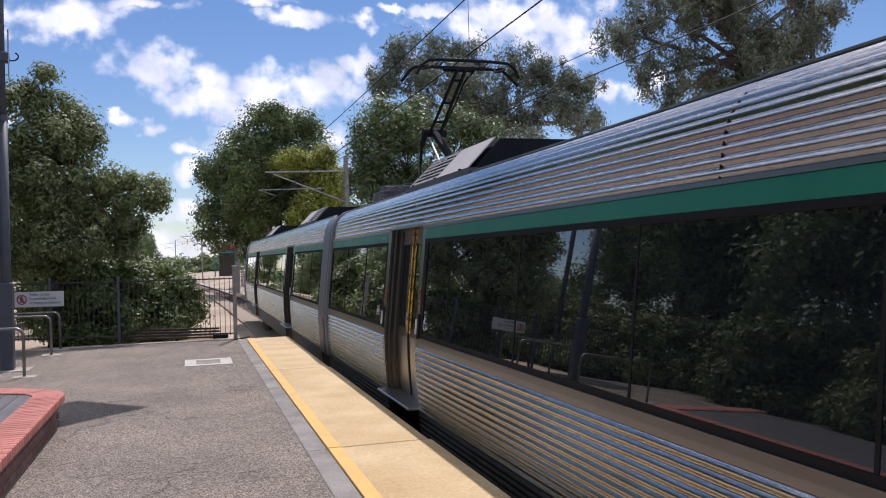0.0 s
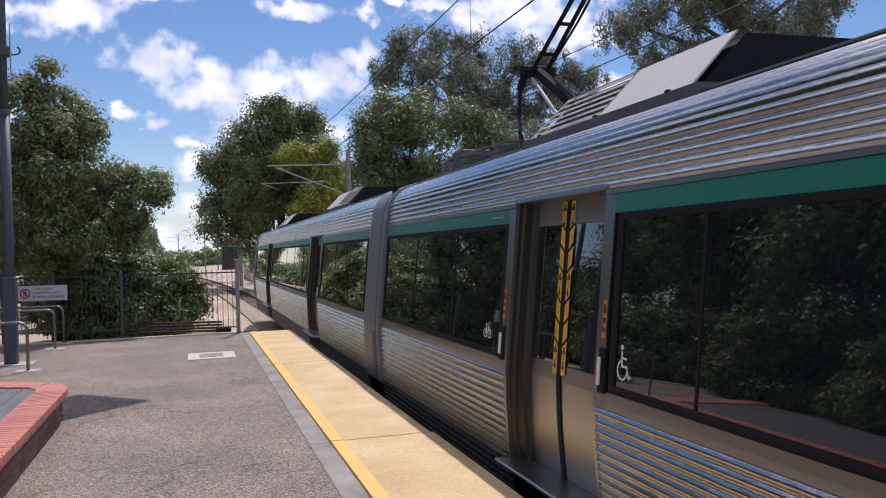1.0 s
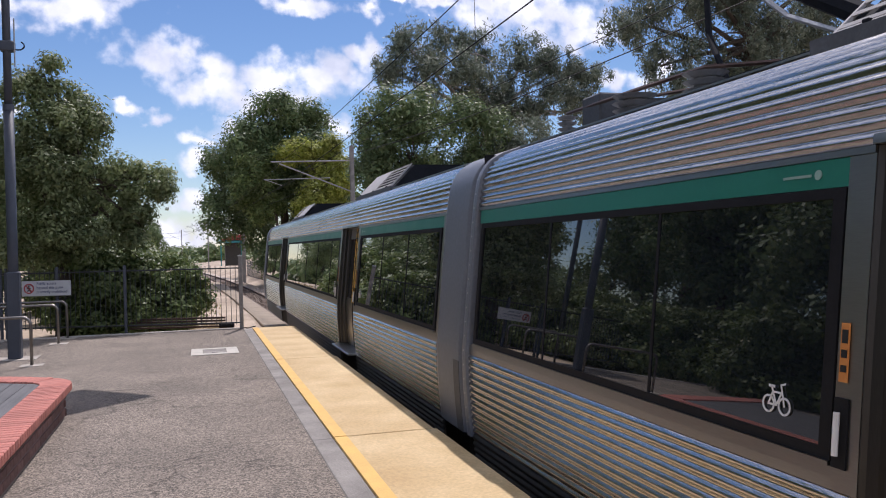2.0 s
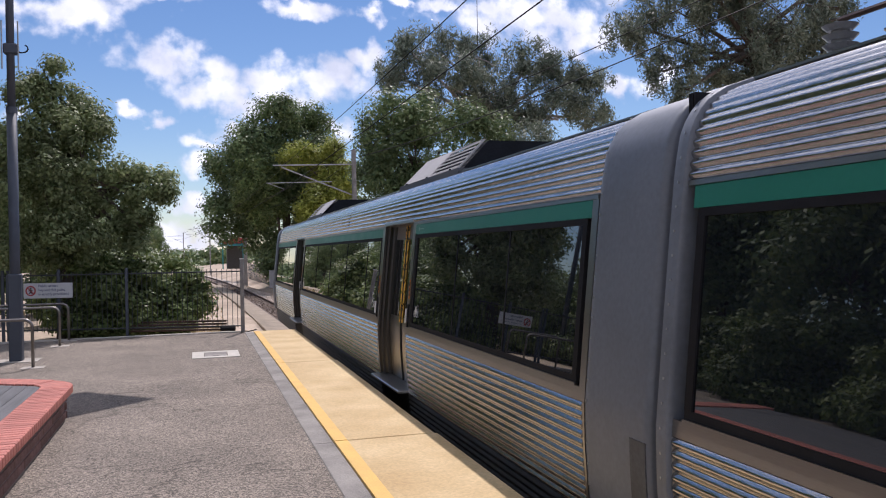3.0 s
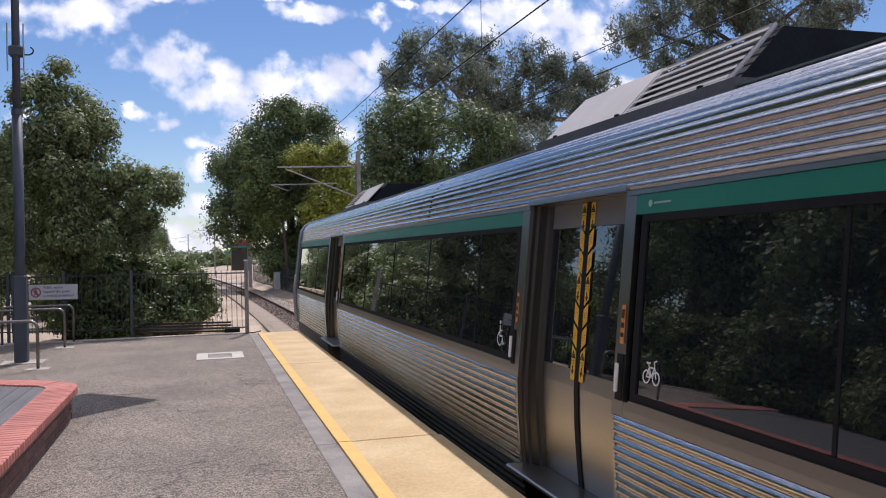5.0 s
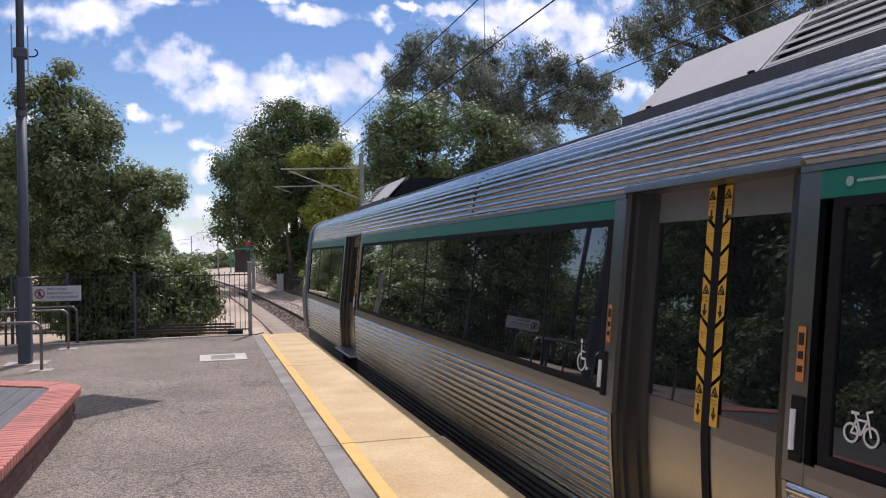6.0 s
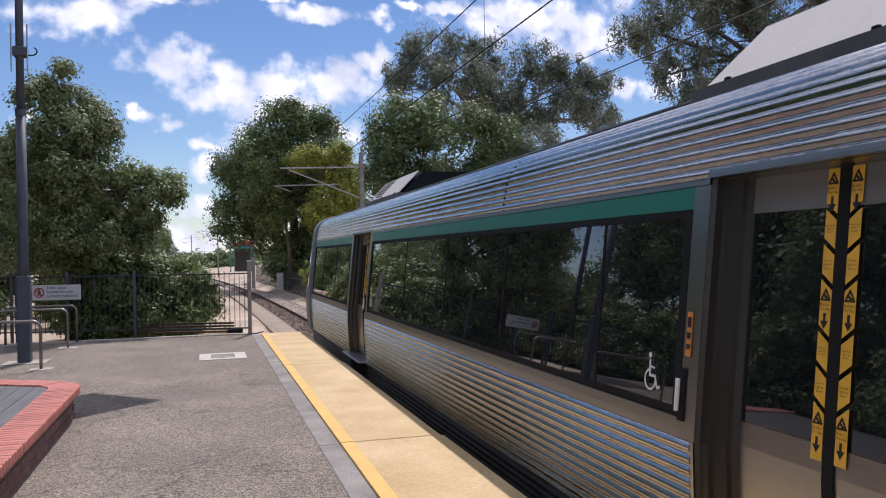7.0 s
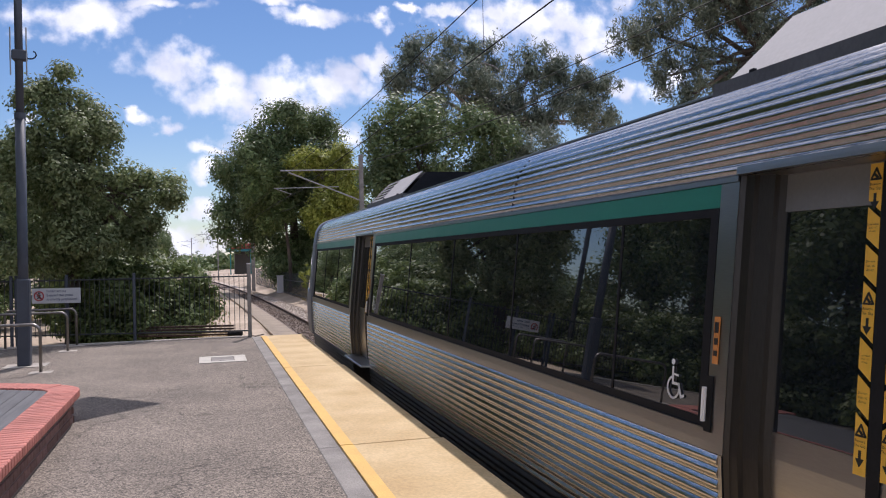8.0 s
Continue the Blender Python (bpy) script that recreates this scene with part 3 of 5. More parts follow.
def stroke(bm, pts, w, out=0.005):
    """A line of width w drawn on the body side through points (y, z)."""
    for (ya, za), (yb, zb) in zip(pts, pts[1:]):
        d = math.hypot(yb - ya, zb - za)
        ny, nz = -(zb - za) / d * w / 2, (yb - ya) / d * w / 2
        ey, ez = (yb - ya) / d * w * 0.3, (zb - za) / d * w * 0.3
        decal(bm, [(ya - ey + ny, za - ez + nz), (yb + ey + ny, zb + ez + nz), (yb + ey - ny, zb + ez - nz), (ya - ey - ny, za - ez - nz)], out)


def wheelchair(y, z, k=0.85, d=-1):
    """Wheelchair pictogram, 0.2 m high; d is the way it faces along y."""
    bm = bmesh.new()
    p = lambda a, b: (y + d * a * k, z + b * k)
    stroke(bm, [p(*q) for q in arc(0.0, -0.045, 0.062, 115, 385, 14)], 0.014 * k)
    stroke(bm, [p(-0.012, 0.075), p(-0.008, -0.02), p(0.055, -0.02), p(0.085, -0.09), p(0.11, -0.08)], 0.016 * k)
    stroke(bm, [p(-0.01, 0.035), p(0.045, 0.03)], 0.012 * k)
    decal(bm, [p(*q) for q in arc(-0.014, 0.105, 0.018, 0, 330, 10)])
    return bm


def bicycle(y, z, k=0.8, d=-1):
    bm = bmesh.new()
    p = lambda a, b: (y + d * a * k, z + b * k)
    for c in (-0.06, 0.06):
        stroke(bm, [p(*q) for q in arc(c, -0.035, 0.042, 0, 360, 14)], 0.011 * k)
    stroke(bm, [p(-0.06, -0.035), p(-0.03, 0.03), p(0.035, 0.03), p(0.0, -0.035), p(-0.06, -0.035)], 0.010 * k)
    stroke(bm, [p(0.0, -0.035), p(-0.04, 0.055)], 0.010 * k)
    stroke(bm, [p(0.06, -0.035), p(0.03, 0.07), p(0.06, 0.08)], 0.010 * k)
    stroke(bm, [p(-0.06, 0.058), p(-0.02, 0.058)], 0.013 * k)
    return bm


def add_window(car, y0, y1, dividers):
    """A band of smoked panes with black rubber between, in a dark frame."""
    cuts = [y0] + sorted(dividers) + [y1]
    frame_ = bmesh.new()
    skin(frame_, outline(1.800, z1=1.841), y0 - 0.03, y1 + 0.03, 0.03, 0.004)
    skin(frame_, outline(0.806, z1=0.850), y0 - 0.03, y1 + 0.03, 0.03, 0.004)
    for y in (y0 - 0.03, y1 - 0.03):
        skin(frame_, outline(0.850, z1=1.800, step=0.1), y, y + 0.06, 0.03, 0.006)
    win = both("window_band", frame_, M["rubber"], car, "black rubber window surround")
    for a, b in zip(cuts, cuts[1:]):
        bm = bmesh.new()
        skin(bm, outline(0.851, z1=1.799, step=0.1), a + (0.031 if a == y0 else 0.012), b - (0.031 if b == y1 else 0.012), 0.008, -0.004)
        g = part("pane", bm, M["glass"], win, "smoked dark glass pane", smooth=False)
    for y in dividers:
        bm = bmesh.new()
        skin(bm, outline(0.851, z1=1.799, step=0.1), y - 0.011, y + 0.011, 0.012, 0.0)
        part("divider", bm, M["rubber"], win)
    # bright trim line under the glass
    bm = bmesh.new()
    skin(bm, outline(0.789, z1=0.805, step=0.01), y0 - 0.03, y1 + 0.03, 0.01, 0.014)
    both("sill_trim", bm, M["steel_flat"], car, "bright steel sill trim")
    return win


def add_solid(car, y0, y1, green=True):
    """The steel of one stretch between doors: sill, ribs, stripe."""
    bm = bmesh.new()
    skin(bm, outline(0.702, z1=0.788), y0, y1, 0.02, 0.0)
    both("sill_panel", bm, M["steel_flat"], car, "smooth stainless panel below the windows")
    bm = bmesh.new()
    skin(bm, outline(0.002, z1=0.700), y0 + 0.03, y1 - 0.03, 0.02, 0.0, ribs=12, rib=0.0125)
    both("ribbed_side", bm, M["steel"], car, "ribbed stainless side panel", smooth=True)
    # the ribs go on below floor level in a much darker steel
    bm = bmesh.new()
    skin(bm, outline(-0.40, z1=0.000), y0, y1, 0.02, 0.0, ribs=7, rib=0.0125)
    both("skirt", bm, M["skirt"], car, "dark ribbed skirt below the floor", smooth=True)
    for y in (y0, y1 - 0.028):
        bm = bmesh.new()
        skin(bm, outline(0.002, z1=0.700), y, y + 0.028, 0.02, 0.004)
        both("end_strip", bm, M["steel_flat"], car)
    bm = bmesh.new()
    skin(bm, outline(1.843, z1=1.955), y0 + 0.08, y1 - 0.08, 0.02, 0.003)
    both("stripe", bm, M["green"] if green else M["steel_flat"], car, "green painted stripe")
    bm = bmesh.new()
    skin(bm, outline(1.957, z1=1.984), y0, y1, 0.02, 0.009)
    both("drip_rail", bm, M["steel_flat"], car, "dull steel drip rail above the stripe")


def add_post(car, y0, y1):
    bm = bmesh.new()
    skin(bm, outline(0.704, z1=1.955, step=0.1), y0, y1, 0.03, 0.004)
    both("post", bm, M["steel_flat"], car, "plain stainless post beside the door")


def lettering_on_side(lines, y, z, size, out):
    """Printed words on the body side, centred on y, their first line at height z."""
    vs, fs = [], []
    for i, line in enumerate(lines):
        cu = bpy.data.curves.new("print", "FONT")
        cu.body, cu.size, cu.align_x, cu.resolution_u = line, size, "CENTER", 1
        tmp = new("print", cu)
        me = bpy.data.meshes.new_from_object(tmp.evaluated_get(bpy.context.evaluated_depsgraph_get()))
        bpy.data.objects.remove(tmp)
        k = len(vs)
        vs += [on_side(y - v.co.x, z - i * size * 1.05 + v.co.y, out) for v in me.vertices]
        fs += [tuple(k + j for j in p.vertices) for p in me.polygons]
        bpy.data.meshes.remove(me)
    return vs, fs


def add_door(car, y0, y1, shift=0.0):
    """A pair of sliding leaves set back in the side, with warning tape down the meeting edges."""
    inset = 0.122
    mid = (y0 + y1) / 2 + shift
    # splayed jambs that run back from the posts to the leaves
    for y, d in ((y0, 1), (y1, -1)):
        jamb = bmesh.new()
        plan = ((0.0, 0.0), (0.022, 0.012), (0.030, 0.060), (0.052, 0.066), (0.078, 0.140), (0.100, 0.146), (0.130, 0.175), (0.20, 0.175), (0.20, 0.0))
        rings = [[jamb.verts.new((side_x(z) + dx, y + d * dy, z)) for dx, dy in plan] for z in np.linspace(0.02, 1.984, 21)]
        for a, b in zip(rings, rings[1:]):
            for i in range(len(plan)):
                j = (i + 1) % len(plan)
                jamb.faces.new((a[i], a[j], b[j], b[i]))
        jamb.faces.new(rings[0]), jamb.faces.new(rings[-1][::-1])
        both("door_jamb", jamb, M["jamb"], car, "splayed dark steel door jamb")
    head = bmesh.new()
    skin(head, outline(1.986, z1=2.022), y0 - 0.01, y1 + 0.01, 0.17, 0.020)
    both("door_head", head, M["steel_flat"], car, "plain steel rail over the door")
    for i, (a, b) in enumerate(((y0 + 0.15, mid - 0.018), (mid + 0.018, y1 - 0.15))):
        leaf = bmesh.new()
        skin(leaf, [(x + inset, z) for x, z in outline(0.06, z1=0.838, step=0.05)], a, b, 0.03)
        d = both("door_leaf", leaf, M["steel_flat"], car, "brushed steel sliding door leaf")
        leaf = bmesh.new()
        skin(leaf, [(x + inset, z) for x, z in outline(1.805, z1=1.984, step=0.1)], a, b, 0.03)
        part("top_panel", leaf, M["door_grey"], d)
        g = bmesh.new()
        skin(g, [(x + inset, z) for x, z in outline(0.840, z1=1.803, step=0.1)], a, b, 0.012, -0.004)
        part("door_glass", g, M["glass"], d, "smoked glass door pane")
        # amber tape in slanting pieces: a pictogram with an arrow, then two printed ones, and so on
        ye = mid - 0.05 if i == 0 else mid + 0.02
        w = -0.062 if i == 0 else 0.062
        tape, mark = bmesh.new(), bmesh.new()
        words = []
        o = -inset + 0.008
        slant, z = 0.045, 0.775
        c = ye + w * 0.5
        for k, arrow in enumerate((1, 0, 0, 1, 0, 0, 1)):
            h = 0.187 if arrow else 0.118
            lo, hi = (0.0 if k == 0 else slant), (0.0 if k == 6 else slant)
            decal(tape, [(ye, z), (ye + w, z + lo), (ye + w, z + h + hi), (ye, z + h)], o)
            zc = z + slant * 0.5 if 0 < k < 6 else z + slant * 0.5 * (k == 0)
            if arrow:
                decal(mark, [(c - 0.006, zc + 0.072), (c - 0.006, zc + 0.040), (c - 0.021, zc + 0.040), (c, zc + 0.008), (c + 0.021, zc + 0.040), (c + 0.006, zc + 0.040), (c + 0.006, zc + 0.072)], o + 0.002)
                for p, q in (((-0.024, 0.126), (0.024, 0.126)), ((0.024, 0.126), (0.0, 0.168)), ((0.0, 0.168), (-0.024, 0.126))):
                    stroke(mark, [(c + p[0], zc + p[1]), (c + q[0], zc + q[1])], 0.008, o + 0.002)
                stroke(mark, [(c - 0.008, zc + 0.132), (c + 0.008, zc + 0.146)], 0.010, o + 0.002)
                words.append(lettering_on_side(("Beware", "The Gap"), c, zc + 0.102, 0.017, o + 0.003))
            else:
                text = ("Do not", "lean on", "doors") if k in (1, 4) else ("Keep hands", "clear of", "doors")
                words.append(lettering_on_side(text, c, zc + 0.070, 0.0155 if k in (1, 4) else 0.0125, o + 0.003))
            z += h + 0.026
        part("warning_tape", tape, M["sticker"], d, "amber warning tape with printed arrows")
        tagged(part("tape_print", mark, M["black"], d), kind="stuff")
        me = bpy.data.meshes.new("tape_lettering")
        vs, fs = [], []
        for v, f in words:
            fs += [tuple(len(vs) + j for j in q) for q in f]
            vs += v
        me.from_pydata(vs, [], fs)
        me.materials.append(M["black"])
        tagged(part("tape_lettering", me, M["black"], d), kind="stuff")
    seam = bmesh.new()
    skin(seam, [(x + inset, z) for x, z in outline(0.06, z1=1.984, step=0.05)], mid - 0.047, mid + 0.016, 0.03, 0.008)
    both("door_seal", seam, M["rubber"], car, "black rubber meeting edges")
    step = bmesh.new()
    box(step, 2.14, 2.40, y0 - 0.03, y1 + 0.03, 0.025, 0.06, bevel=0.01)
    both("door_step", step, M["steel_flat"], car, "steel tread plate below the door")
    # dark sheet behind the leaves, standing in for the unlit inside
    both("door_backdrop", boxed(2.575, 2.59, y0, y1, -0.05, 2.0), M["inside"], car)


def add_pod(car, y_far, y_cut, y_near, louvre_far):
    """A roof unit: sloping side with a plain panel and a louvred one, raked far end, dark near end."""
    bx, bz, tx, tz = 2.80, 2.568, 3.12, 2.897
    y_top, cut_top = y_far - 0.12, y_cut - 0.04
    core = bmesh.new()
    inner = [(bx + 0.05, y_far, bz), (bx + 0.05, y_near, bz), (tx + 0.05, y_near, tz), (tx + 0.05, y_top, tz)]
    left = [core.verts.new((x, y, z - 0.004)) for x, y, z in inner]
    right = [core.verts.new((2 * MID - x, y, z - 0.004)) for x, y, z in inner]
    core.faces.new(left), core.faces.new(right[::-1])
    for i in range(4):
        core.faces.new((left[i], right[i], right[(i + 1) % 4], left[(i + 1) % 4]))
    pod = part("roof_unit", core, M["pod_dark"], car, "charcoal rooftop air conditioning housing")
    plinth = bmesh.new()
    box(plinth, 2.76, 2 * MID - 2.76, y_near - 0.1, y_far + 0.12, 2.46, 2.568)
    part("unit_base", plinth, M["roof_grey"], pod)

    def at(y, k, out=0.0):
        n = Vector((-(tz - bz), 0, tx - bx)).normalized() * out
        return Vector((bx + (tx - bx) * k, y, bz + (tz - bz) * k)) + n

    far = [at(y_far, 0, .004), at(y_cut, 0, .004), at(cut_top, 1, .004), at(y_top, 1, .004)]
    near = [at(y_cut - 0.03, 0, .004), at(y_near, 0, .004), at(y_near, 1, .004), at(cut_top - 0.03, 1, .004)]
    plain, lou = (near, far) if louvre_far else (far, near)
    bm = bmesh.new()
    plate(bm, plain, 0.012)
    part("side_panel", bm, M["pod_panel"], pod, "pale grey sloping panel")
    for i in range(6):
        k0, k1 = 0.05 + i * 0.170, 0.05 + i * 0.170 + 0.045
        if louvre_far:
            ya = [y_far + (y_top - y_far) * k for k in (k0, k1)]
            yb = [y_cut, y_cut]
        else:
            ya, yb = [y_cut - 0.03] * 2, [y_near + 0.02] * 2
        bm = bmesh.new()
        plate(bm, [at(ya[0] - 0.01, k0, .008), at(yb[0], k0, .008), at(yb[1], k1, .012), at(ya[1] - 0.01, k1, .012)], 0.005)
        part("louvre", bm, M["pod_panel"], pod)
    # frame of the louvred part
    bm = bmesh.new()
    ring = lou + [lou[0]]
    for p, q in zip(ring, ring[1:]):
        tube(bm, [p, q], 0.014, 5)
    part("louvre_frame", bm, M["pod_panel"], pod)
    for y in (y_near + 0.25, (y_near + y_far) / 2, y_far - 0.2):
        bm = bmesh.new()
        box(bm, bx - 0.03, bx, y - 0.02, y + 0.02, bz - 0.005, bz + 0.022, bevel=0.005)
        part("latch", bm, M["pod_dark"], pod)


def insulator(bm, x, y, z, h, r, n):
    tube(bm, [(x, y, z), (x, y, z + h)], r * 0.5, 10)
    for i in range(n):
        zz = z + h * (i + 0.5) / n
        tube(bm, [(x, y, zz - h / n * 0.3), (x, y, zz), (x, y, zz + 0.012)], r * 0.7, 12, r)


def build_car(y_near, y_far, doors, windows, caps, pods, name_label, seams=()):
    """One car from y_near to y_far. doors, windows: stretches along y; caps: (y0, y1) of plain grey ends."""
    car = thing("train_car", name_label, "train", "cars of the train")
    body0, body1 = y_near, y_far
    # shoulder ribs and roof
    bm = bmesh.new()
    skin(bm, outline(1.986, x1=2.80), body0, body1, 0.02, 0.0, ribs=13, rib=0.0125)
    both("ribbed_shoulder", bm, M["steel"], car, "ribbed stainless shoulder under the roof", smooth=True)
    bm = bmesh.new()
    roof = [(2.785, 2.475), (2.79, 2.514), (2.85, 2.524), (3.05, 2.545), (3.4, 2.575), (3.75, 2.588)]
    roof += [(2 * MID - x, z) for x, z in roof[-2::-1]]
    prism(bm, roof + [(2 * MID - 2.9, 2.40), (2.9, 2.40)], body0 + 0.01, body1 - 0.01)
    part("roof", bm, M["roof_grey"], car, "dark grey painted roof with a gutter edge")
    bm = bmesh.new()
    box(bm, 2.780, 2.796, body0 + 0.01, body1 - 0.01, 2.515, 2.528)
    both("gutter_trim", bm, M["steel_flat"], car)
    for y in seams:
        bm = bmesh.new()
        skin(bm, outline(1.986, x1=2.80), y - 0.003, y + 0.003, 0.02, 0.006)
        both("panel_seam", bm, M["rubber"], car)
    # floor, underframe, and a dark inner sheet in place of the unlit interior
    part("underframe", boxed(2.62, 2 * MID - 2.62, body0 + 0.2, body1 - 0.2, -0.62, -0.11), M["under"], car, "black underframe equipment")
    part("floor_pan", boxed(2.33, 2 * MID - 2.33, body0 + 0.02, body1 - 0.02, -0.10, 0.04), M["under"], car)
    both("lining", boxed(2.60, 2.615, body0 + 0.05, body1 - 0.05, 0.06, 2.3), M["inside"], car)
    for yb in (body0 + 3.4, body1 - 3.4):
        bog = part("bogie", boxed(2.75, 2 * MID - 2.75, yb - 1.3, yb + 1.3, -0.95, -0.72, bevel=0.04), M["under"], car)
        for dy in (-0.9, 0.9):
            for sx in (MID - 0.61, MID + 0.49):
                part("wheel", tube(bmesh.new(), [(sx, yb + dy, -0.66), (sx + 0.12, yb + dy, -0.66)], 0.42, 24), M["rust"], bog)
    for y0, y1 in windows:
        add_solid(car, y0 - 0.155, y1 + 0.155)
    for d in doors:
        add_door(car, *d)
    for a, b, far in pods:
        add_pod(car, a[0], a[1], a[2], far)
    # plain fibreglass ends, rounded over the corner
    for y0, y1, inward in caps:
        bm = bmesh.new()
        pts = resample(outline(-0.02, x1=3.75, step=0.05), 60)
        t = np.gradient(pts, axis=0)
        n = np.stack([-t[:, 1], t[:, 0]], 1) / np.linalg.norm(t, axis=1)[:, None]
        # proud of the body with a rolled edge at the joint, flat over its width, turned in at the gangway
        rings = []
        for k, out in ((0.0, 0.004), (0.015, 0.018), (0.05, 0.028), (0.09, 0.032), (0.11, 0.033), (0.13, 0.033), (0.5, 0.033), (0.93, 0.033), (0.95, 0.032), (0.985, 0.026), (1.0, 0.012)):
            q = pts + n * (out - (0.012 if inward and k == 1.0 else 0.0))
            row = [(x, z) for x, z in q] + [(2 * MID - x, z) for x, z in q[-2::-1]]
            rings.append([bm.verts.new((x, y0 + (y1 - y0) * k, z)) for x, z in row])
        for a, b in zip(rings, rings[1:]):
            for i in range(len(a) - 1):
                bm.faces.new((a[i], b[i], b[i + 1], a[i + 1]))
        bm.faces.new(rings[-1]), bm.faces.new(rings[0][::-1])
        cap = part("end_cap", bm, M["grey_paint"], car, "smooth blue-grey fibreglass end", smooth=True)
        # rivets along the joint
        bm = bmesh.new()
        d = 1 if y1 > y0 else -1
        for i in range(2, 56, 2):
            p, nn = pts[i], n[i]
            c = Vector((p[0] + nn[0] * 0.030, y0 + d * 0.055, p[1] + nn[1] * 0.030))
            tube(bm, [c, c + Vector((nn[0] * 0.007, 0, nn[1] * 0.007))], 0.008, 6)
        tagged(part("rivets", bm, M["galv"], cap), kind="stuff")
    return car


def stripe_emblem(car, y, d):
    """A small pale round emblem and a short bar on the stripe; d is the way the bar lies."""
    b = bmesh.new()
    decal(b, [(y + 0.020 * math.cos(a), 1.900 + 0.020 * math.sin(a)) for a in [i * math.pi / 8 for i in range(16)]], 0.008)
    e = part("emblem", b, M["pale_green"], car, "small pale round emblem")
    b = bmesh.new()
    stroke(b, [(y + d * 0.04, 1.900), (y + d * 0.20, 1.900)], 0.011, 0.008)
    part("emblem_bar", b, M["pale_green"], e)


def info_sticker(car, y, z):
    s = bmesh.new()
    decal(s, [(y - 0.022, z - 0.11), (y + 0.022, z - 0.11), (y + 0.022, z + 0.11), (y - 0.022, z + 0.11)], 0.010)
    st = part("info_sticker", s, M["orange"], car, "orange notice beside the door")
    b = bmesh.new()
    for k, h in ((0.06, 0.05), (-0.005, 0.03), (-0.06, 0.025)):
        decal(b, [(y - 0.014, z + k - h / 2), (y + 0.014, z + k - h / 2), (y + 0.014, z + k + h / 2), (y - 0.014, z + k + h / 2)], 0.0125)
    tagged(part("notice_print", b, M["black"], st), kind="stuff")


def grab(car, y, z):
    """A short pale handle in a dark recess on the post."""
    b = bmesh.new()
    skin(b, outline(z - 0.13, z1=z + 0.13, step=0.05), y - 0.035, y + 0.035, 0.01, 0.012)
    g = part("door_button_recess", b, M["rubber"], car)
    h = bmesh.new()
    tube(h, [on_side(y, z - 0.08, 0.03), on_side(y, z + 0.08, 0.03)], 0.012, 8)
    part("handle", h, M["white"], g, "short pale handle")


def cab_front(car, y0):
    """The raked cab front: a grey nose below a wrap-round dark windscreen, and a grey brow."""
    for name, mat, z0, z1, length, label in (("nose", M["grey_paint"], -0.02, 0.95, 1.25, "rounded grey cab nose"),
                                             ("windscreen", M["glass"], 0.952, 2.10, 1.10, "dark wrap-round cab windscreen"),
                                             ("brow", M["grey_paint"], 2.102, 2.44, 0.55, "grey brow over the windscreen")):
        zs = [z0 + (z1 - z0) * i / 6 for i in range(7)]
        bm = bmesh.new()
        rings = []
        for k in [i / 8 for i in range(9)]:
            ring = []
            for z in zs:
                rake = length * (1 - 0.35 * max(0.0, (z - 0.95) / 1.2))
                x = side_x(min(z, 2.24)) + max(0, z - 2.24) * 0.9 + 1.1 * k ** 4 * 0.9
                ring.append((x, y0 + rake * math.sin(k * math.pi / 2), z))
            rings.append([bm.verts.new(p) for p in ring])
        mirror = [[bm.verts.new((2 * MID - v.co.x, v.co.y, v.co.z)) for v in r] for r in rings]
        allr = rings + mirror[::-1]
        for p, q in zip(allr, allr[1:]):
            for i in range(6):
                bm.faces.new((p[i], q[i], q[i + 1], p[i + 1]))
        bm.faces.new([r[0] for r in allr]), bm.faces.new([r[-1] for r in allr][::-1])
        part(name, bm, mat, car, label, smooth=True)


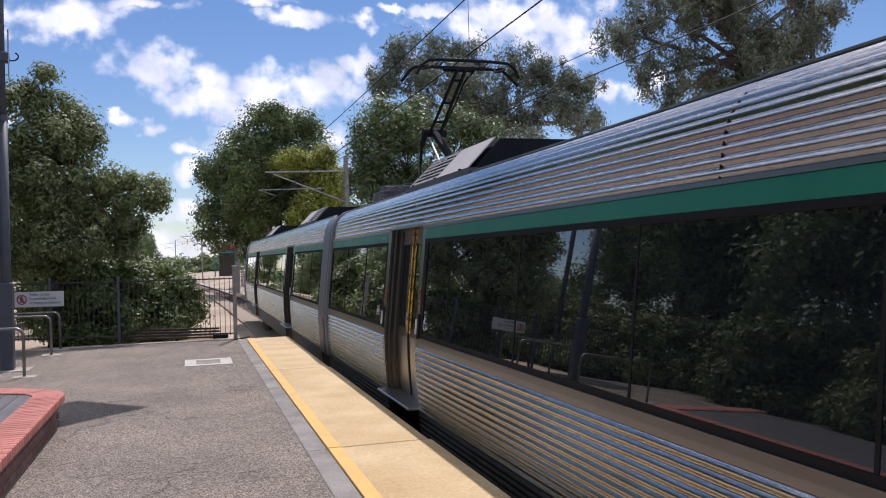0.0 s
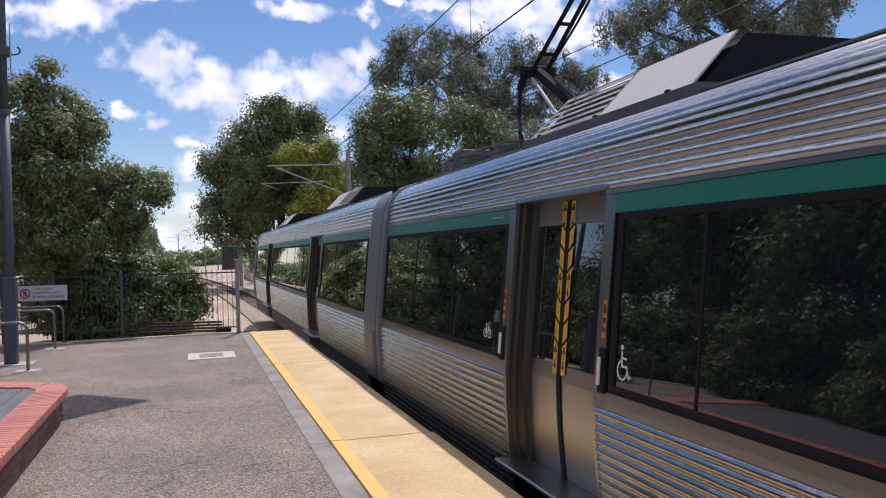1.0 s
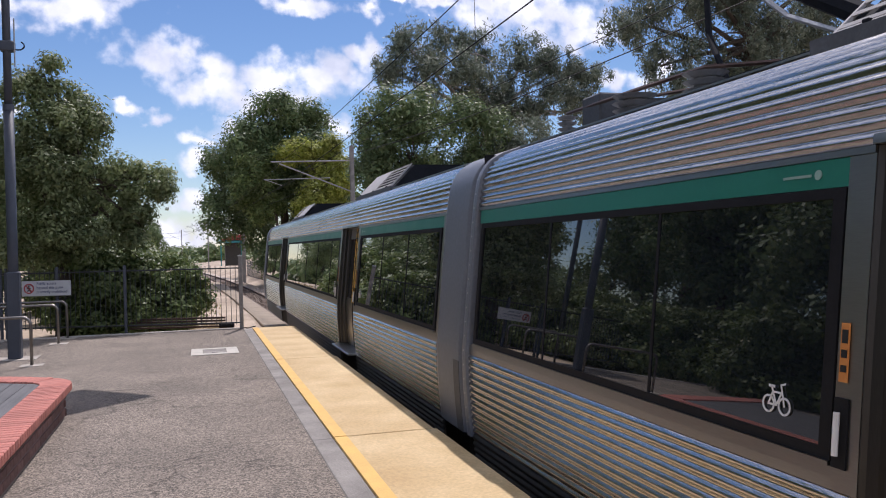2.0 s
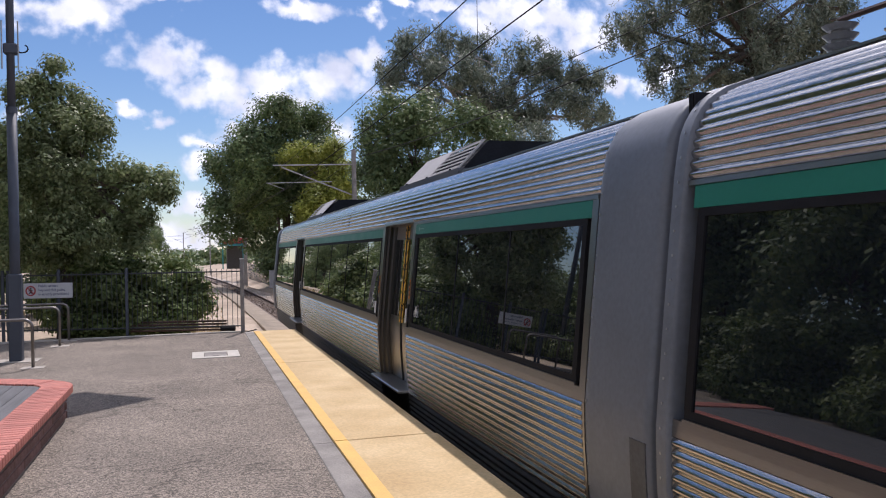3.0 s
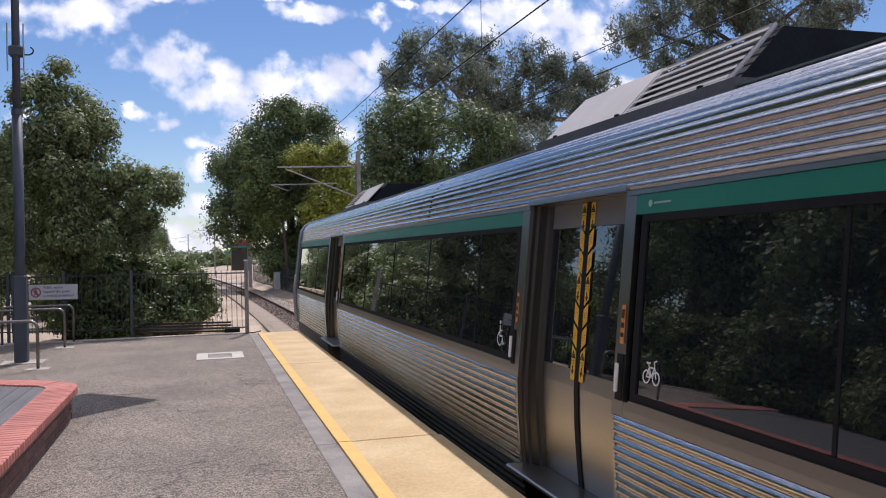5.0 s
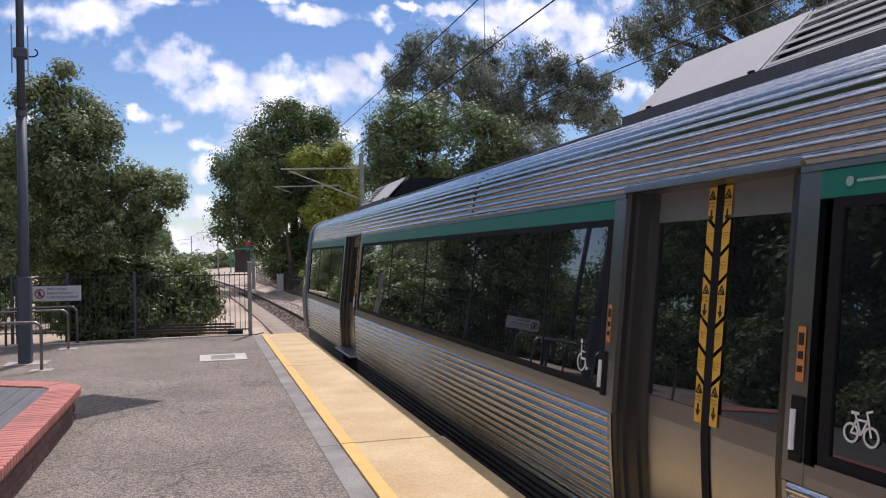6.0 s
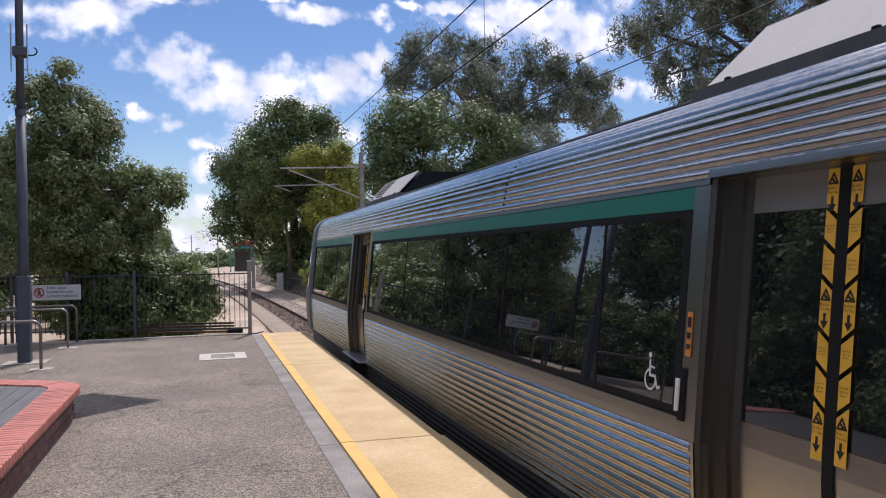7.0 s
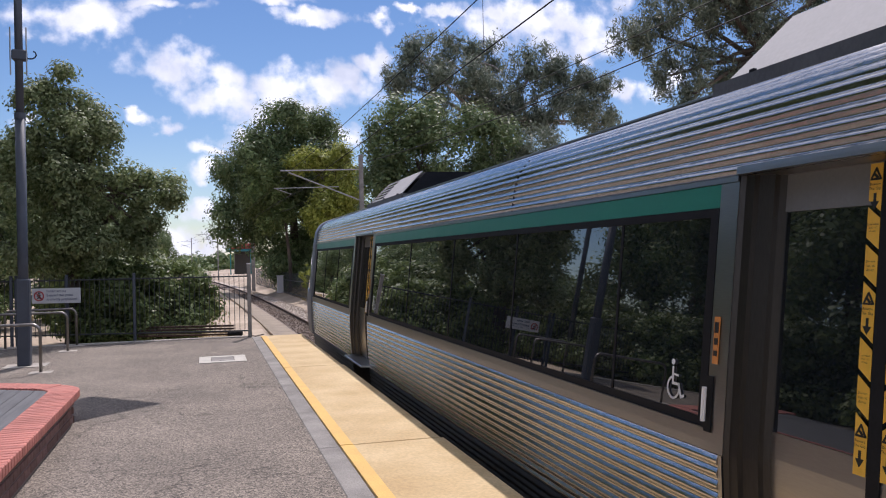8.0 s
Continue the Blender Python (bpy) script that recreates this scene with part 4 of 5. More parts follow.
def build_train():
    # far car, with the cab at its far end
    b = build_car(-2.80, 18.3, [(1.78, 3.245), (11.86, 13.32)], [(-2.62, 1.62), (3.41, 11.70), (13.48, 18.15)],
                  [(-2.81, -3.57, 0.05), (18.3, 18.72, 0.0)],
                  [((14.2, 13.2, 11.75), 0, True), ((3.87, 2.58, 1.38), 0, False)], "ribbed stainless steel electric train car with a green stripe", (6.2,))
    for y0, y1, cuts in ((-2.62, 1.55, (0.05, -1.3)), (3.42, 11.66, (4.33, 6.03, 7.73, 9.5)), (13.5, 18.1, (15.0, 16.6))):
        add_window(b, y0, y1, cuts)
    for y0, y1 in ((1.655, 1.778), (3.247, 3.385), (11.70, 11.86), (13.32, 13.46), (-2.78, -2.70)):
        add_post(b, y0, y1)
    part("wheelchair_symbol", wheelchair(3.68, 0.99), M["white"], b, "white wheelchair pictogram")
    part("bicycle_symbol", bicycle(1.37, 0.99), M["white"], b, "white bicycle pictogram")
    part("wheelchair_symbol", wheelchair(11.45, 0.99), M["white"], b, "white wheelchair pictogram")
    for y in (3.335, 1.70, 11.80):
        info_sticker(b, y, 1.22), grab(b, y + (0.04 if y > 2 else 0), 0.92)
    stripe_emblem(b, 1.50, -1)
    cab_front(b, 18.72)
    # near car
    a = build_car(-25.0, -3.74, [(-9.575, -8.15, 0.045), (-19.6, -18.14)], [(-7.99, -3.88), (-17.98, -9.735), (-24.8, -19.76)],
                  [(-3.75, -3.645, 0.0)],
                  [((-7.5, -8.72, -9.88), 0, True), ((-17.6, -18.8, -20.0), 0, False)], "ribbed stainless steel electric train car carrying the pantograph", (-14.7,))
    for y0, y1, cuts in ((-7.98, -3.88, (-5.3, -6.7)), (-17.95, -9.78, (-10.6, -12.3, -14.0, -15.7)), (-24.7, -19.8, (-21.4, -23.0))):
        add_window(a, y0, y1, cuts)
    for y0, y1 in ((-8.148, -8.02), (-9.70, -9.577), (-18.14, -17.98), (-19.75, -19.6)):
        add_post(a, y0, y1)
    part("bicycle_symbol", bicycle(-7.70, 0.99), M["white"], a, "white bicycle pictogram")
    part("wheelchair_symbol", wheelchair(-9.90, 0.99), M["white"], a, "white wheelchair pictogram")
    for y in (-9.67, -8.06):
        info_sticker(a, y, 1.22), grab(a, y, 0.92)
    stripe_emblem(a, -7.86, 1)
    bm = bmesh.new()
    skin(bm, outline(-0.02, z1=0.62, step=0.05), -3.545, -3.385, 0.01, 0.037)
    part("access_panel", bm, M["roof_grey"], b, "dark square access panel near the gangway")
    # gangway bellows between the cars
    bm = bmesh.new()
    for i in range(3):
        box(bm, 2.50, 2 * MID - 2.50, -3.64 + i * 0.023, -3.625 + i * 0.023, -0.1, 2.46)
    part("gangway_bellows", bm, M["rubber"], a, "black rubber gangway bellows")
    # pantograph
    pan = part("pantograph_base", tube(bmesh.new(), [(3.3, -7.4, 2.66), (4.2, -7.4, 2.66), (4.2, -5.9, 2.66), (3.3, -5.9, 2.66), (3.3, -7.4, 2.66)], 0.035, 6), M["pod_dark"], a, "dark steel pantograph frame")
    arm = bmesh.new()
    tube(arm, [(3.75, -7.10, 2.70), (3.75, -5.52, 3.62)], 0.075, 8, 0.06)
    part("lower_arm", arm, M["pod_dark"], pan)
    part("guide_rod", tube(bmesh.new(), [(3.60, -6.95, 2.70), (3.63, -6.2, 3.06), (3.64, -5.62, 3.52)], 0.018, 6), M["galv"], pan, "thin bright guide rod")
    up = bmesh.new()
    for dx in (-0.075, 0.075):
        tube(up, [(3.75 + dx * 1.2, -5.55, 3.60), (3.75 + dx, -6.0, 3.83), (3.75 + dx * 0.8, -6.97, 4.31)], 0.026, 6)
    for k in (0.20, 0.50, 0.84):
        y, z = -5.55 + k * -1.42, 3.60 + k * 0.71
        tube(up, [(3.66, y, z), (3.84, y, z)], 0.020, 6)
    part("upper_arm", up, M["pod_dark"], pan)
    cb = bmesh.new()
    tube(cb, [(3.87, -5.7, 3.70), (3.88, -6.3, 3.98), (3.86, -6.70, 4.16), (3.90, -6.82, 4.24), (3.94, -6.78, 4.27), (3.97, -6.88, 4.31)], 0.014, 6)
    part("shunt_cable", cb, M["rubber"], pan)
    kn = bmesh.new()
    tube(kn, [(3.56, -5.52, 3.62), (3.94, -5.52, 3.62)], 0.07, 10)
    tube(kn, [(3.60, -5.52, 3.60), (3.56, -5.45, 3.42)], 0.045, 8)
    tube(kn, [(3.56, -5.45, 3.42), (3.50, -5.55, 3.10), (3.42, -5.75, 2.9), (3.40, -5.9, 2.68)], 0.022, 6)
    part("knuckle", kn, M["pod_dark"], pan)
    hd = bmesh.new()
    tube(hd, [(2.90, -6.81, 4.14), (3.02, -6.81, 4.29), (3.10, -6.81, 4.352), (3.40, -6.81, 4.362), (4.10, -6.81, 4.362), (4.42, -6.81, 4.350), (4.52, -6.81, 4.28), (4.67, -6.81, 4.13)], 0.024, 6)
    tube(hd, [(3.02, -7.19, 4.16), (3.08, -7.19, 4.28), (3.20, -7.19, 4.362), (3.40, -7.19, 4.376), (4.10, -7.19, 4.376), (4.36, -7.19, 4.362), (4.46, -7.19, 4.30), (4.53, -7.19, 4.16)], 0.022, 6)
    tube(hd, [(3.52, -6.83, 4.33), (3.98, -6.83, 4.33)], 0.032, 6)
    for x in (3.42, 4.08):
        tube(hd, [(x, -7.19, 4.37), (x + 0.03, -6.81, 4.36)], 0.010, 5)
    part("contact_head", hd, M["pod_dark"], pan)
    for x in (3.20, 4.32):
        sp = bmesh.new()
        tube(sp, [(x + 0.055 * math.cos(t), -7.0 + 0.17 * math.sin(t), 4.31 + 0.05 * math.sin(t + 0.6)) for t in [i * math.pi / 7 for i in range(15)]], 0.014, 6)
        part("head_spring", sp, M["pod_dark"], pan)
    # insulators and switchgear on the roof
    for x, y, h, r, n in ((3.15, -3.95, 0.20, 0.09, 4), (3.1, -5.2, 0.16, 0.17, 3), (3.35, -5.0, 0.16, 0.17, 3), (3.15, -6.0, 0.16, 0.15, 3), (3.5, -4.0, 0.2, 0.09, 4), (4.0, -5.2, 0.16, 0.17, 3)):
        bm = bmesh.new()
        insulator(bm, x, y, 2.575, h, r, n)
        part("insulator", bm, M["porcelain"], a, "ribbed grey roof insulator")
    part("switch_box", boxed(3.12, 3.5, -4.62, -4.3, 2.56, 2.86, bevel=0.015), M["roof_grey"], a, "grey rooftop switch box")
    bm = bmesh.new()
    tube(bm, [(3.15, -3.95, 2.79), (3.1, -5.2, 2.76), (3.15, -6.0, 2.76), (3.4, -6.4, 2.72)], 0.016, 6)
    tube(bm, [(3.5, -4.0, 2.79), (3.35, -5.0, 2.76), (3.6, -6.2, 2.70)], 0.014, 6)
    part("bus_bar", bm, M["copper"], a)
    return a, b


CARS = build_train()
build_ground()
build_track()
build_platform()
build_hatch()


# ---- trees and shrubs ----
def leaf_mesh(name, lobes, depth, per_lobe, per_clump, clump, leaf, mat, seed, droop=0.0, hollow=0.55, tufts=16):
    """Leaves in many small clumps near the surface of each lobe of a crown. lobes: (x, y, z, rx, rz)."""
    rng = np.random.default_rng(seed)
    cs = []
    area = np.array([a * b for *_, a, b in lobes])
    for (x, y, z, a, b), k in zip(lobes, area / area.mean()):
        n = max(6, int(per_lobe * k))
        m = max(5, int(tufts * k))
        d = rng.normal(size=(m, 3))
        d /= np.linalg.norm(d, axis=1)[:, None]
        d = d[rng.integers(0, m, n)] + rng.normal(size=(n, 3)) * (1.05 / math.sqrt(m))
        d /= np.linalg.norm(d, axis=1)[:, None]
        r = hollow + (1.06 - hollow) * rng.random(n) ** 0.6
        r *= 1 + 0.22 * np.sin(d[:, 0] * 5 + x) * np.cos(d[:, 2] * 6 + z)
        cs.append(np.stack([x + d[:, 0] * r * a, y + d[:, 1] * r * a * depth, z + d[:, 2] * r * b], 1))
    cs = np.concatenate(cs)
    n = len(cs) * per_clump
    size = clump * rng.uniform(0.6, 1.4, (len(cs), 1, 1))
    off = rng.normal(size=(len(cs), per_clump, 3))
    off *= rng.random((len(cs), per_clump, 1)) ** 0.45 / np.linalg.norm(off, axis=2, keepdims=True)
    off *= size * 2.0 * np.array([1, 1, 0.8 + 0.5 * droop])
    c = (cs[:, None, :] + off).reshape(n, 3)
    # blades lie roughly over the surface of their clump
    face = off.reshape(n, 3) / np.linalg.norm(off.reshape(n, 3), axis=1)[:, None] + np.array([0, 0, 0.5]) + rng.normal(size=(n, 3)) * 0.22
    u = np.cross(face, rng.normal(size=(n, 3)))
    u /= np.linalg.norm(u, axis=1)[:, None]
    u[:, 2] -= droop * 0.5
    u /= np.linalg.norm(u, axis=1)[:, None]
    w = np.cross(u, face)
    w /= np.linalg.norm(w, axis=1)[:, None]
    ln = leaf[0] * rng.uniform(0.6, 1.3, (n, 1))
    wd = leaf[1] * rng.uniform(0.6, 1.3, (n, 1))
    v = np.stack([c - u * ln / 2, c + w * wd / 2, c + u * ln / 2, c - w * wd / 2], 1).reshape(-1, 3)
    me = bpy.data.meshes.new(name)
    me.vertices.add(4 * n), me.loops.add(4 * n), me.polygons.add(n)
    me.vertices.foreach_set("co", v.astype(np.float32).ravel())
    me.loops.foreach_set("vertex_index", np.arange(4 * n, dtype=np.int32))
    me.polygons.foreach_set("loop_start", np.arange(0, 4 * n, 4, dtype=np.int32))
    me.update(calc_edges=True)
    me.materials.append(mat)
    return me, cs


def build_tree(name, label, foot, y, lobes2, depth, per_lobe, per_clump, clump, leaf, mat, bark, girth, seed, droop=0.0, hollow=0.55,
               category="tree", spread=0.35, fork=0.45, group="trees beside the line", tufts=16):
    """A tree at foot (x, z): lobes2 are (x, z, rx, rz) of its crown."""
    rnd = random.Random(seed)
    fx, fz = foot
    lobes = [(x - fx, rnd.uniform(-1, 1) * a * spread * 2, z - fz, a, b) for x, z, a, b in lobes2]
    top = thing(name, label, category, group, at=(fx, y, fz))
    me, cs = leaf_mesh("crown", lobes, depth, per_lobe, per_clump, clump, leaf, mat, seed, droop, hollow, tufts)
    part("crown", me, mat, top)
    # trunk, limbs to every lobe and thinner boughs to some of the clumps
    zs = [l[2] for l in lobes]
    cx = sum(l[0] for l in lobes) / len(lobes)
    height = min(zs) + (max(zs) - min(zs)) * fork
    bm = bmesh.new()
    stem = [(0, 0, -0.3), (0.02, 0, height * 0.3), (cx * 0.12, 0.05, height * 0.65), (cx * 0.3, 0, height)]
    tube(bm, stem, girth, 10, girth * 0.6)
    fork_at = Vector(stem[-1])
    for x, ly, z, a, b in lobes:
        s = Vector((x, ly, z))
        k = rnd.uniform(0.55, 1.0)
        start = Vector(stem[2]).lerp(fork_at, k)
        mid = start.lerp(s, 0.5) + Vector((rnd.uniform(-.2, .2) * a, rnd.uniform(-.2, .2) * a, abs(a) * 0.12))
        tube(bm, [start, mid, s], girth * 0.38, 6, girth * 0.13, cap=False)
        near = sorted(cs, key=lambda q: (q[0] - x) ** 2 + (q[1] - ly) ** 2 + (q[2] - z) ** 2)
        for q in near[::max(1, len(near) // 9)][:9]:
            if (Vector(q) - s).length < a * 1.8:
                m2 = s.lerp(Vector(q), 0.5) + Vector((0, 0, a * 0.08))
                tube(bm, [s, m2, q], girth * 0.12, 4, girth * 0.03, cap=False)
    part("trunk", bm, bark, top, smooth=True)
    return top


def build_trees():
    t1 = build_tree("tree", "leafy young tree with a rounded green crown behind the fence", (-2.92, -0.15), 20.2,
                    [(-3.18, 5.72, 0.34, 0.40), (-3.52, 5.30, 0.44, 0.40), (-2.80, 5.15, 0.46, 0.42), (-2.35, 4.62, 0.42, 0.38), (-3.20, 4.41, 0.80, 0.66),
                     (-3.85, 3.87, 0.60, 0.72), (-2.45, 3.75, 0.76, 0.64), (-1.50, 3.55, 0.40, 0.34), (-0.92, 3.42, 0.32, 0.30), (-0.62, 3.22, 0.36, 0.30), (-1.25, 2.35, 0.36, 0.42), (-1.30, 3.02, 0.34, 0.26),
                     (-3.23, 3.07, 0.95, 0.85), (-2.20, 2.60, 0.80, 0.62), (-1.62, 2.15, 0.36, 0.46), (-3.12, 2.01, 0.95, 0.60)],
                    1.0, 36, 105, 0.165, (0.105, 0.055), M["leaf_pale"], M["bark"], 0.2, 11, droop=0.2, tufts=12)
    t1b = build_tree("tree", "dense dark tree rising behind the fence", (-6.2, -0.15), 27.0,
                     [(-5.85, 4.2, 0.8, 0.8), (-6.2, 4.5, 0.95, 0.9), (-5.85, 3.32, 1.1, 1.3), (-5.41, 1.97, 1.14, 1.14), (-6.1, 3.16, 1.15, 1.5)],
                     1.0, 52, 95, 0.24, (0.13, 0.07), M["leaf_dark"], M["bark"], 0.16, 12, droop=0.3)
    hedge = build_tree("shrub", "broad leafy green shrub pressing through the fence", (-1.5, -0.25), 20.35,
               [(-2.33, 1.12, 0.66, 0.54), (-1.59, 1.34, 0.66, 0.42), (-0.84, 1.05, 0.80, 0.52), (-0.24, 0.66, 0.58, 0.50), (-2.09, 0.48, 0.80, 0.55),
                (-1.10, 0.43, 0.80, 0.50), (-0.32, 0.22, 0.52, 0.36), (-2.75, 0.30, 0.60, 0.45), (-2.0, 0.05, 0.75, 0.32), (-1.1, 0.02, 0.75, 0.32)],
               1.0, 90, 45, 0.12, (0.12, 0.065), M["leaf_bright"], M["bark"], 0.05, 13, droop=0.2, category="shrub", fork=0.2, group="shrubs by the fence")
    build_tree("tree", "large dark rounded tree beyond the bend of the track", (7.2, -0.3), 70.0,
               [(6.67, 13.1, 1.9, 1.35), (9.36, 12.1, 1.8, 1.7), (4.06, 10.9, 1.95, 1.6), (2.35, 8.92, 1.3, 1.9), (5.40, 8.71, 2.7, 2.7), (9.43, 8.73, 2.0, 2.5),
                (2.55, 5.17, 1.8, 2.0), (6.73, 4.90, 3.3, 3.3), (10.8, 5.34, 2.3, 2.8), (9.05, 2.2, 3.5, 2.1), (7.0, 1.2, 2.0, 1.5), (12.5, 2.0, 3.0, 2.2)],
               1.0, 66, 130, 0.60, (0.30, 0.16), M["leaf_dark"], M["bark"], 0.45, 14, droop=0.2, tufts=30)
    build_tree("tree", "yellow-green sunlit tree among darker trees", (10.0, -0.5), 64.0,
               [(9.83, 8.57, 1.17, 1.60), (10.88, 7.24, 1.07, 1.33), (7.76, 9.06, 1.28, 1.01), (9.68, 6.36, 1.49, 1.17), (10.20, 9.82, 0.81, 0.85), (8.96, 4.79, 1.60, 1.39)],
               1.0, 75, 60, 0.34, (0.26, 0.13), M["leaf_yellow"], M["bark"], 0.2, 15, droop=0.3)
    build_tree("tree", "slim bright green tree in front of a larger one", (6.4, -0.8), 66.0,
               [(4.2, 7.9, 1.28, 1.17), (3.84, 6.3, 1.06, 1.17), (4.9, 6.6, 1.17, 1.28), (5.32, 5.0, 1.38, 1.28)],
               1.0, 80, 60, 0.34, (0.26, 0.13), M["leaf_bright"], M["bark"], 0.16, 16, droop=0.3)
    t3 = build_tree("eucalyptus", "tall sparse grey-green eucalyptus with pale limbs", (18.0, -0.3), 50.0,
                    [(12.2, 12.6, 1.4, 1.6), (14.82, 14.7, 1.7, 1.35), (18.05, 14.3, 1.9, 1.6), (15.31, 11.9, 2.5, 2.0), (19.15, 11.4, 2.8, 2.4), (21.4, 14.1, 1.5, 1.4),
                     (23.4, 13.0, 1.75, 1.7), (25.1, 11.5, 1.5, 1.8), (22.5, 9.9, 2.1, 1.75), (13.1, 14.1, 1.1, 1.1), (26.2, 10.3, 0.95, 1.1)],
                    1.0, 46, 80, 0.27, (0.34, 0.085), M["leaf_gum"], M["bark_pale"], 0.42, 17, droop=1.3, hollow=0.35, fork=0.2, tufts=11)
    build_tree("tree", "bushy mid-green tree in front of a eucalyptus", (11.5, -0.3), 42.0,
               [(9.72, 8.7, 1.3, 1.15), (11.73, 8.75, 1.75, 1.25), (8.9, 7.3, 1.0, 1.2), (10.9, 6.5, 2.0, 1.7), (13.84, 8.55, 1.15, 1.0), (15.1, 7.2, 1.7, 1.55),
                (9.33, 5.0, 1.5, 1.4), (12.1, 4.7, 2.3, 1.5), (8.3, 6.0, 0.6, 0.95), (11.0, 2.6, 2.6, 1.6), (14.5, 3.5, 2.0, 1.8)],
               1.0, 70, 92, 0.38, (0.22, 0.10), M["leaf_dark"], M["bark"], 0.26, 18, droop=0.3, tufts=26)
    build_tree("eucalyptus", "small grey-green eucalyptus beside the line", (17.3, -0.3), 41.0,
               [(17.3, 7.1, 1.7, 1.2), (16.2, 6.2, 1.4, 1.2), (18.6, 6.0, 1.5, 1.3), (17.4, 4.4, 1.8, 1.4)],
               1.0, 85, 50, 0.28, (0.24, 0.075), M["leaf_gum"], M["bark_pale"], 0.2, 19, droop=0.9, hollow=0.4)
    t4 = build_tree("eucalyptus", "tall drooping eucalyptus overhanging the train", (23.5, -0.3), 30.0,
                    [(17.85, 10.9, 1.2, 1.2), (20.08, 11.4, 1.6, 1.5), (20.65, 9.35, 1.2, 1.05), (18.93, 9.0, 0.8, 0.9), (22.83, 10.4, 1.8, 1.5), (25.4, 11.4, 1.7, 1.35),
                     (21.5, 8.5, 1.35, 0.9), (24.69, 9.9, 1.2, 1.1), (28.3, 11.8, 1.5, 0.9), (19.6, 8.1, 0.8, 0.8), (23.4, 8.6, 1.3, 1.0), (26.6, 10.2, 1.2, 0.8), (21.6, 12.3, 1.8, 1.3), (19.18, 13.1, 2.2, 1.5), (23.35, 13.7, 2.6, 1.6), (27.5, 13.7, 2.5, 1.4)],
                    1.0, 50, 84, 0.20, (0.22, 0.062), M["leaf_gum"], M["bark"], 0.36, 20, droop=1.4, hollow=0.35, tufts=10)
    # the belt of trees beside and behind the platform
    for src, x, y, turn, size in ((t1b, -14.0, 13.5, 40, 2.4), (t1b, -19.0, 22.0, 200, 2.6), (t1b, -13.5, 6.0, 250, 2.3),
                                  (t3, -29.0, 25.0, 80, 1.2), (t3, -21.0, 6.0, 160, 1.3), (t3, -25.0, 15.0, 30, 1.3), (t3, -20.0, -8.0, 250, 1.2), (t1b, -14.0, -2.0, 10, 2.4), 
                                  (t1, -14.5, -12.0, 300, 2.0), (t3, 22.0, 8.0, 20, 0.8), (t3, 21.0, -10.0, 220, 0.8), (t1b, -12.6, 34.5, 190, 0.72), (t1b, -10.6, 33.5, 20, 0.66), (t1b, -12.5, 29.0, 60, 1.4), (t1b, -12.4, 24.0, 110, 1.5),
                                  (t1b, -16.5, 16.5, 330, 2.5), (t1b, -14.8, 21.5, 90, 2.0), (t1b, -11.9, 17.0, 10, 1.7),
                                  (t1b, -21.5, 40.0, 240, 2.7), (t1b, -5.4, 37.0, 60, 0.75), (t1b, -6.2, 47.0, 120, 0.85), (t1b, -8.5, 60.0, 210, 1.0), (t1b, -7.0, 78.0, 20, 1.0), (t1b, -9.5, 95.0, 70, 1.5), (t1b, -14.0, 112.0, 150, 2.0), (t1b, -13.0, 74.0, 280, 1.6), (t1b, -5.6, 112.0, 10, 1.1), (t1b, -20.0, 95.0, 190, 2.2)):
        c = copy_thing(src, pose(x, y, -0.2, 0, 0, turn))
        c.scale = (size, size, size)
    for x, y, turn, size in ((-8.4, 19.5, 20, 1.1), (-9.2, 15.8, 200, 1.25), (-9.0, 12.2, 90, 1.2), (-9.4, 8.4, 310, 1.3), (-9.2, 4.6, 160, 1.25), (-7.2, 21.8, 60, 1.0), (-2.6, 24.5, 20, 1.0), (-6.7, 24.3, 70, 1.15), (-8.6, 26.5, 150, 1.3), (-3.4, 30.0, 45, 1.4), (-3.0, 38.0, 80, 1.5)):
        c = copy_thing(hedge, pose(x, y, -0.15, 0, 0, turn))
        c.scale = (size, size, size)
    # undergrowth on the far side of the line
    for i, (x, y, s) in enumerate(((7.3, 55, 1.3), (7.9, 49, 1.4), (8.6, 40, 1.3), (9.5, 34, 1.5), (7.9, 62, 1.2), (10.5, 28, 1.5), (7.4, 72, 2.6), (9.6, 66, 2.8), (7.0, 82, 2.4))):
        build_tree("shrub", "low shrub along the fence across the track", (x, -0.5), y,
                   [(x, 0.55 * s, 0.9 * s, 0.6 * s), (x + 0.8, 0.4 * s, 0.8 * s, 0.5 * s), (x - 0.5, 0.1, 0.5 * s, 0.4 * s)],
                   1.0, 70, 26, 0.14, (0.16, 0.07), M["leaf_yellow"] if i < 2 else M["leaf_dark"], M["bark"], 0.04, 30 + i, category="shrub", group="shrubs across the track")
    # wooded skyline
    rng = np.random.default_rng(5)
    lobes = [(rng.uniform(-120, 90), rng.uniform(170, 300), rng.uniform(-1, 0.5), rng.uniform(5, 9), rng.uniform(1.8, 3.4)) for _ in range(90)]
    lobes += [(-8 - i * 3.0, 95 + i * 6, 0.2, 3.0, 1.6) for i in range(12)]
    me, _ = leaf_mesh("far_woods", lobes, 1.0, 50, 26, 0.9, (1.1, 0.6), M["leaf_dark"], 6)
    tagged(new("far_woods", me), "distant dark green woodland on the skyline", "woodland", kind="stuff")


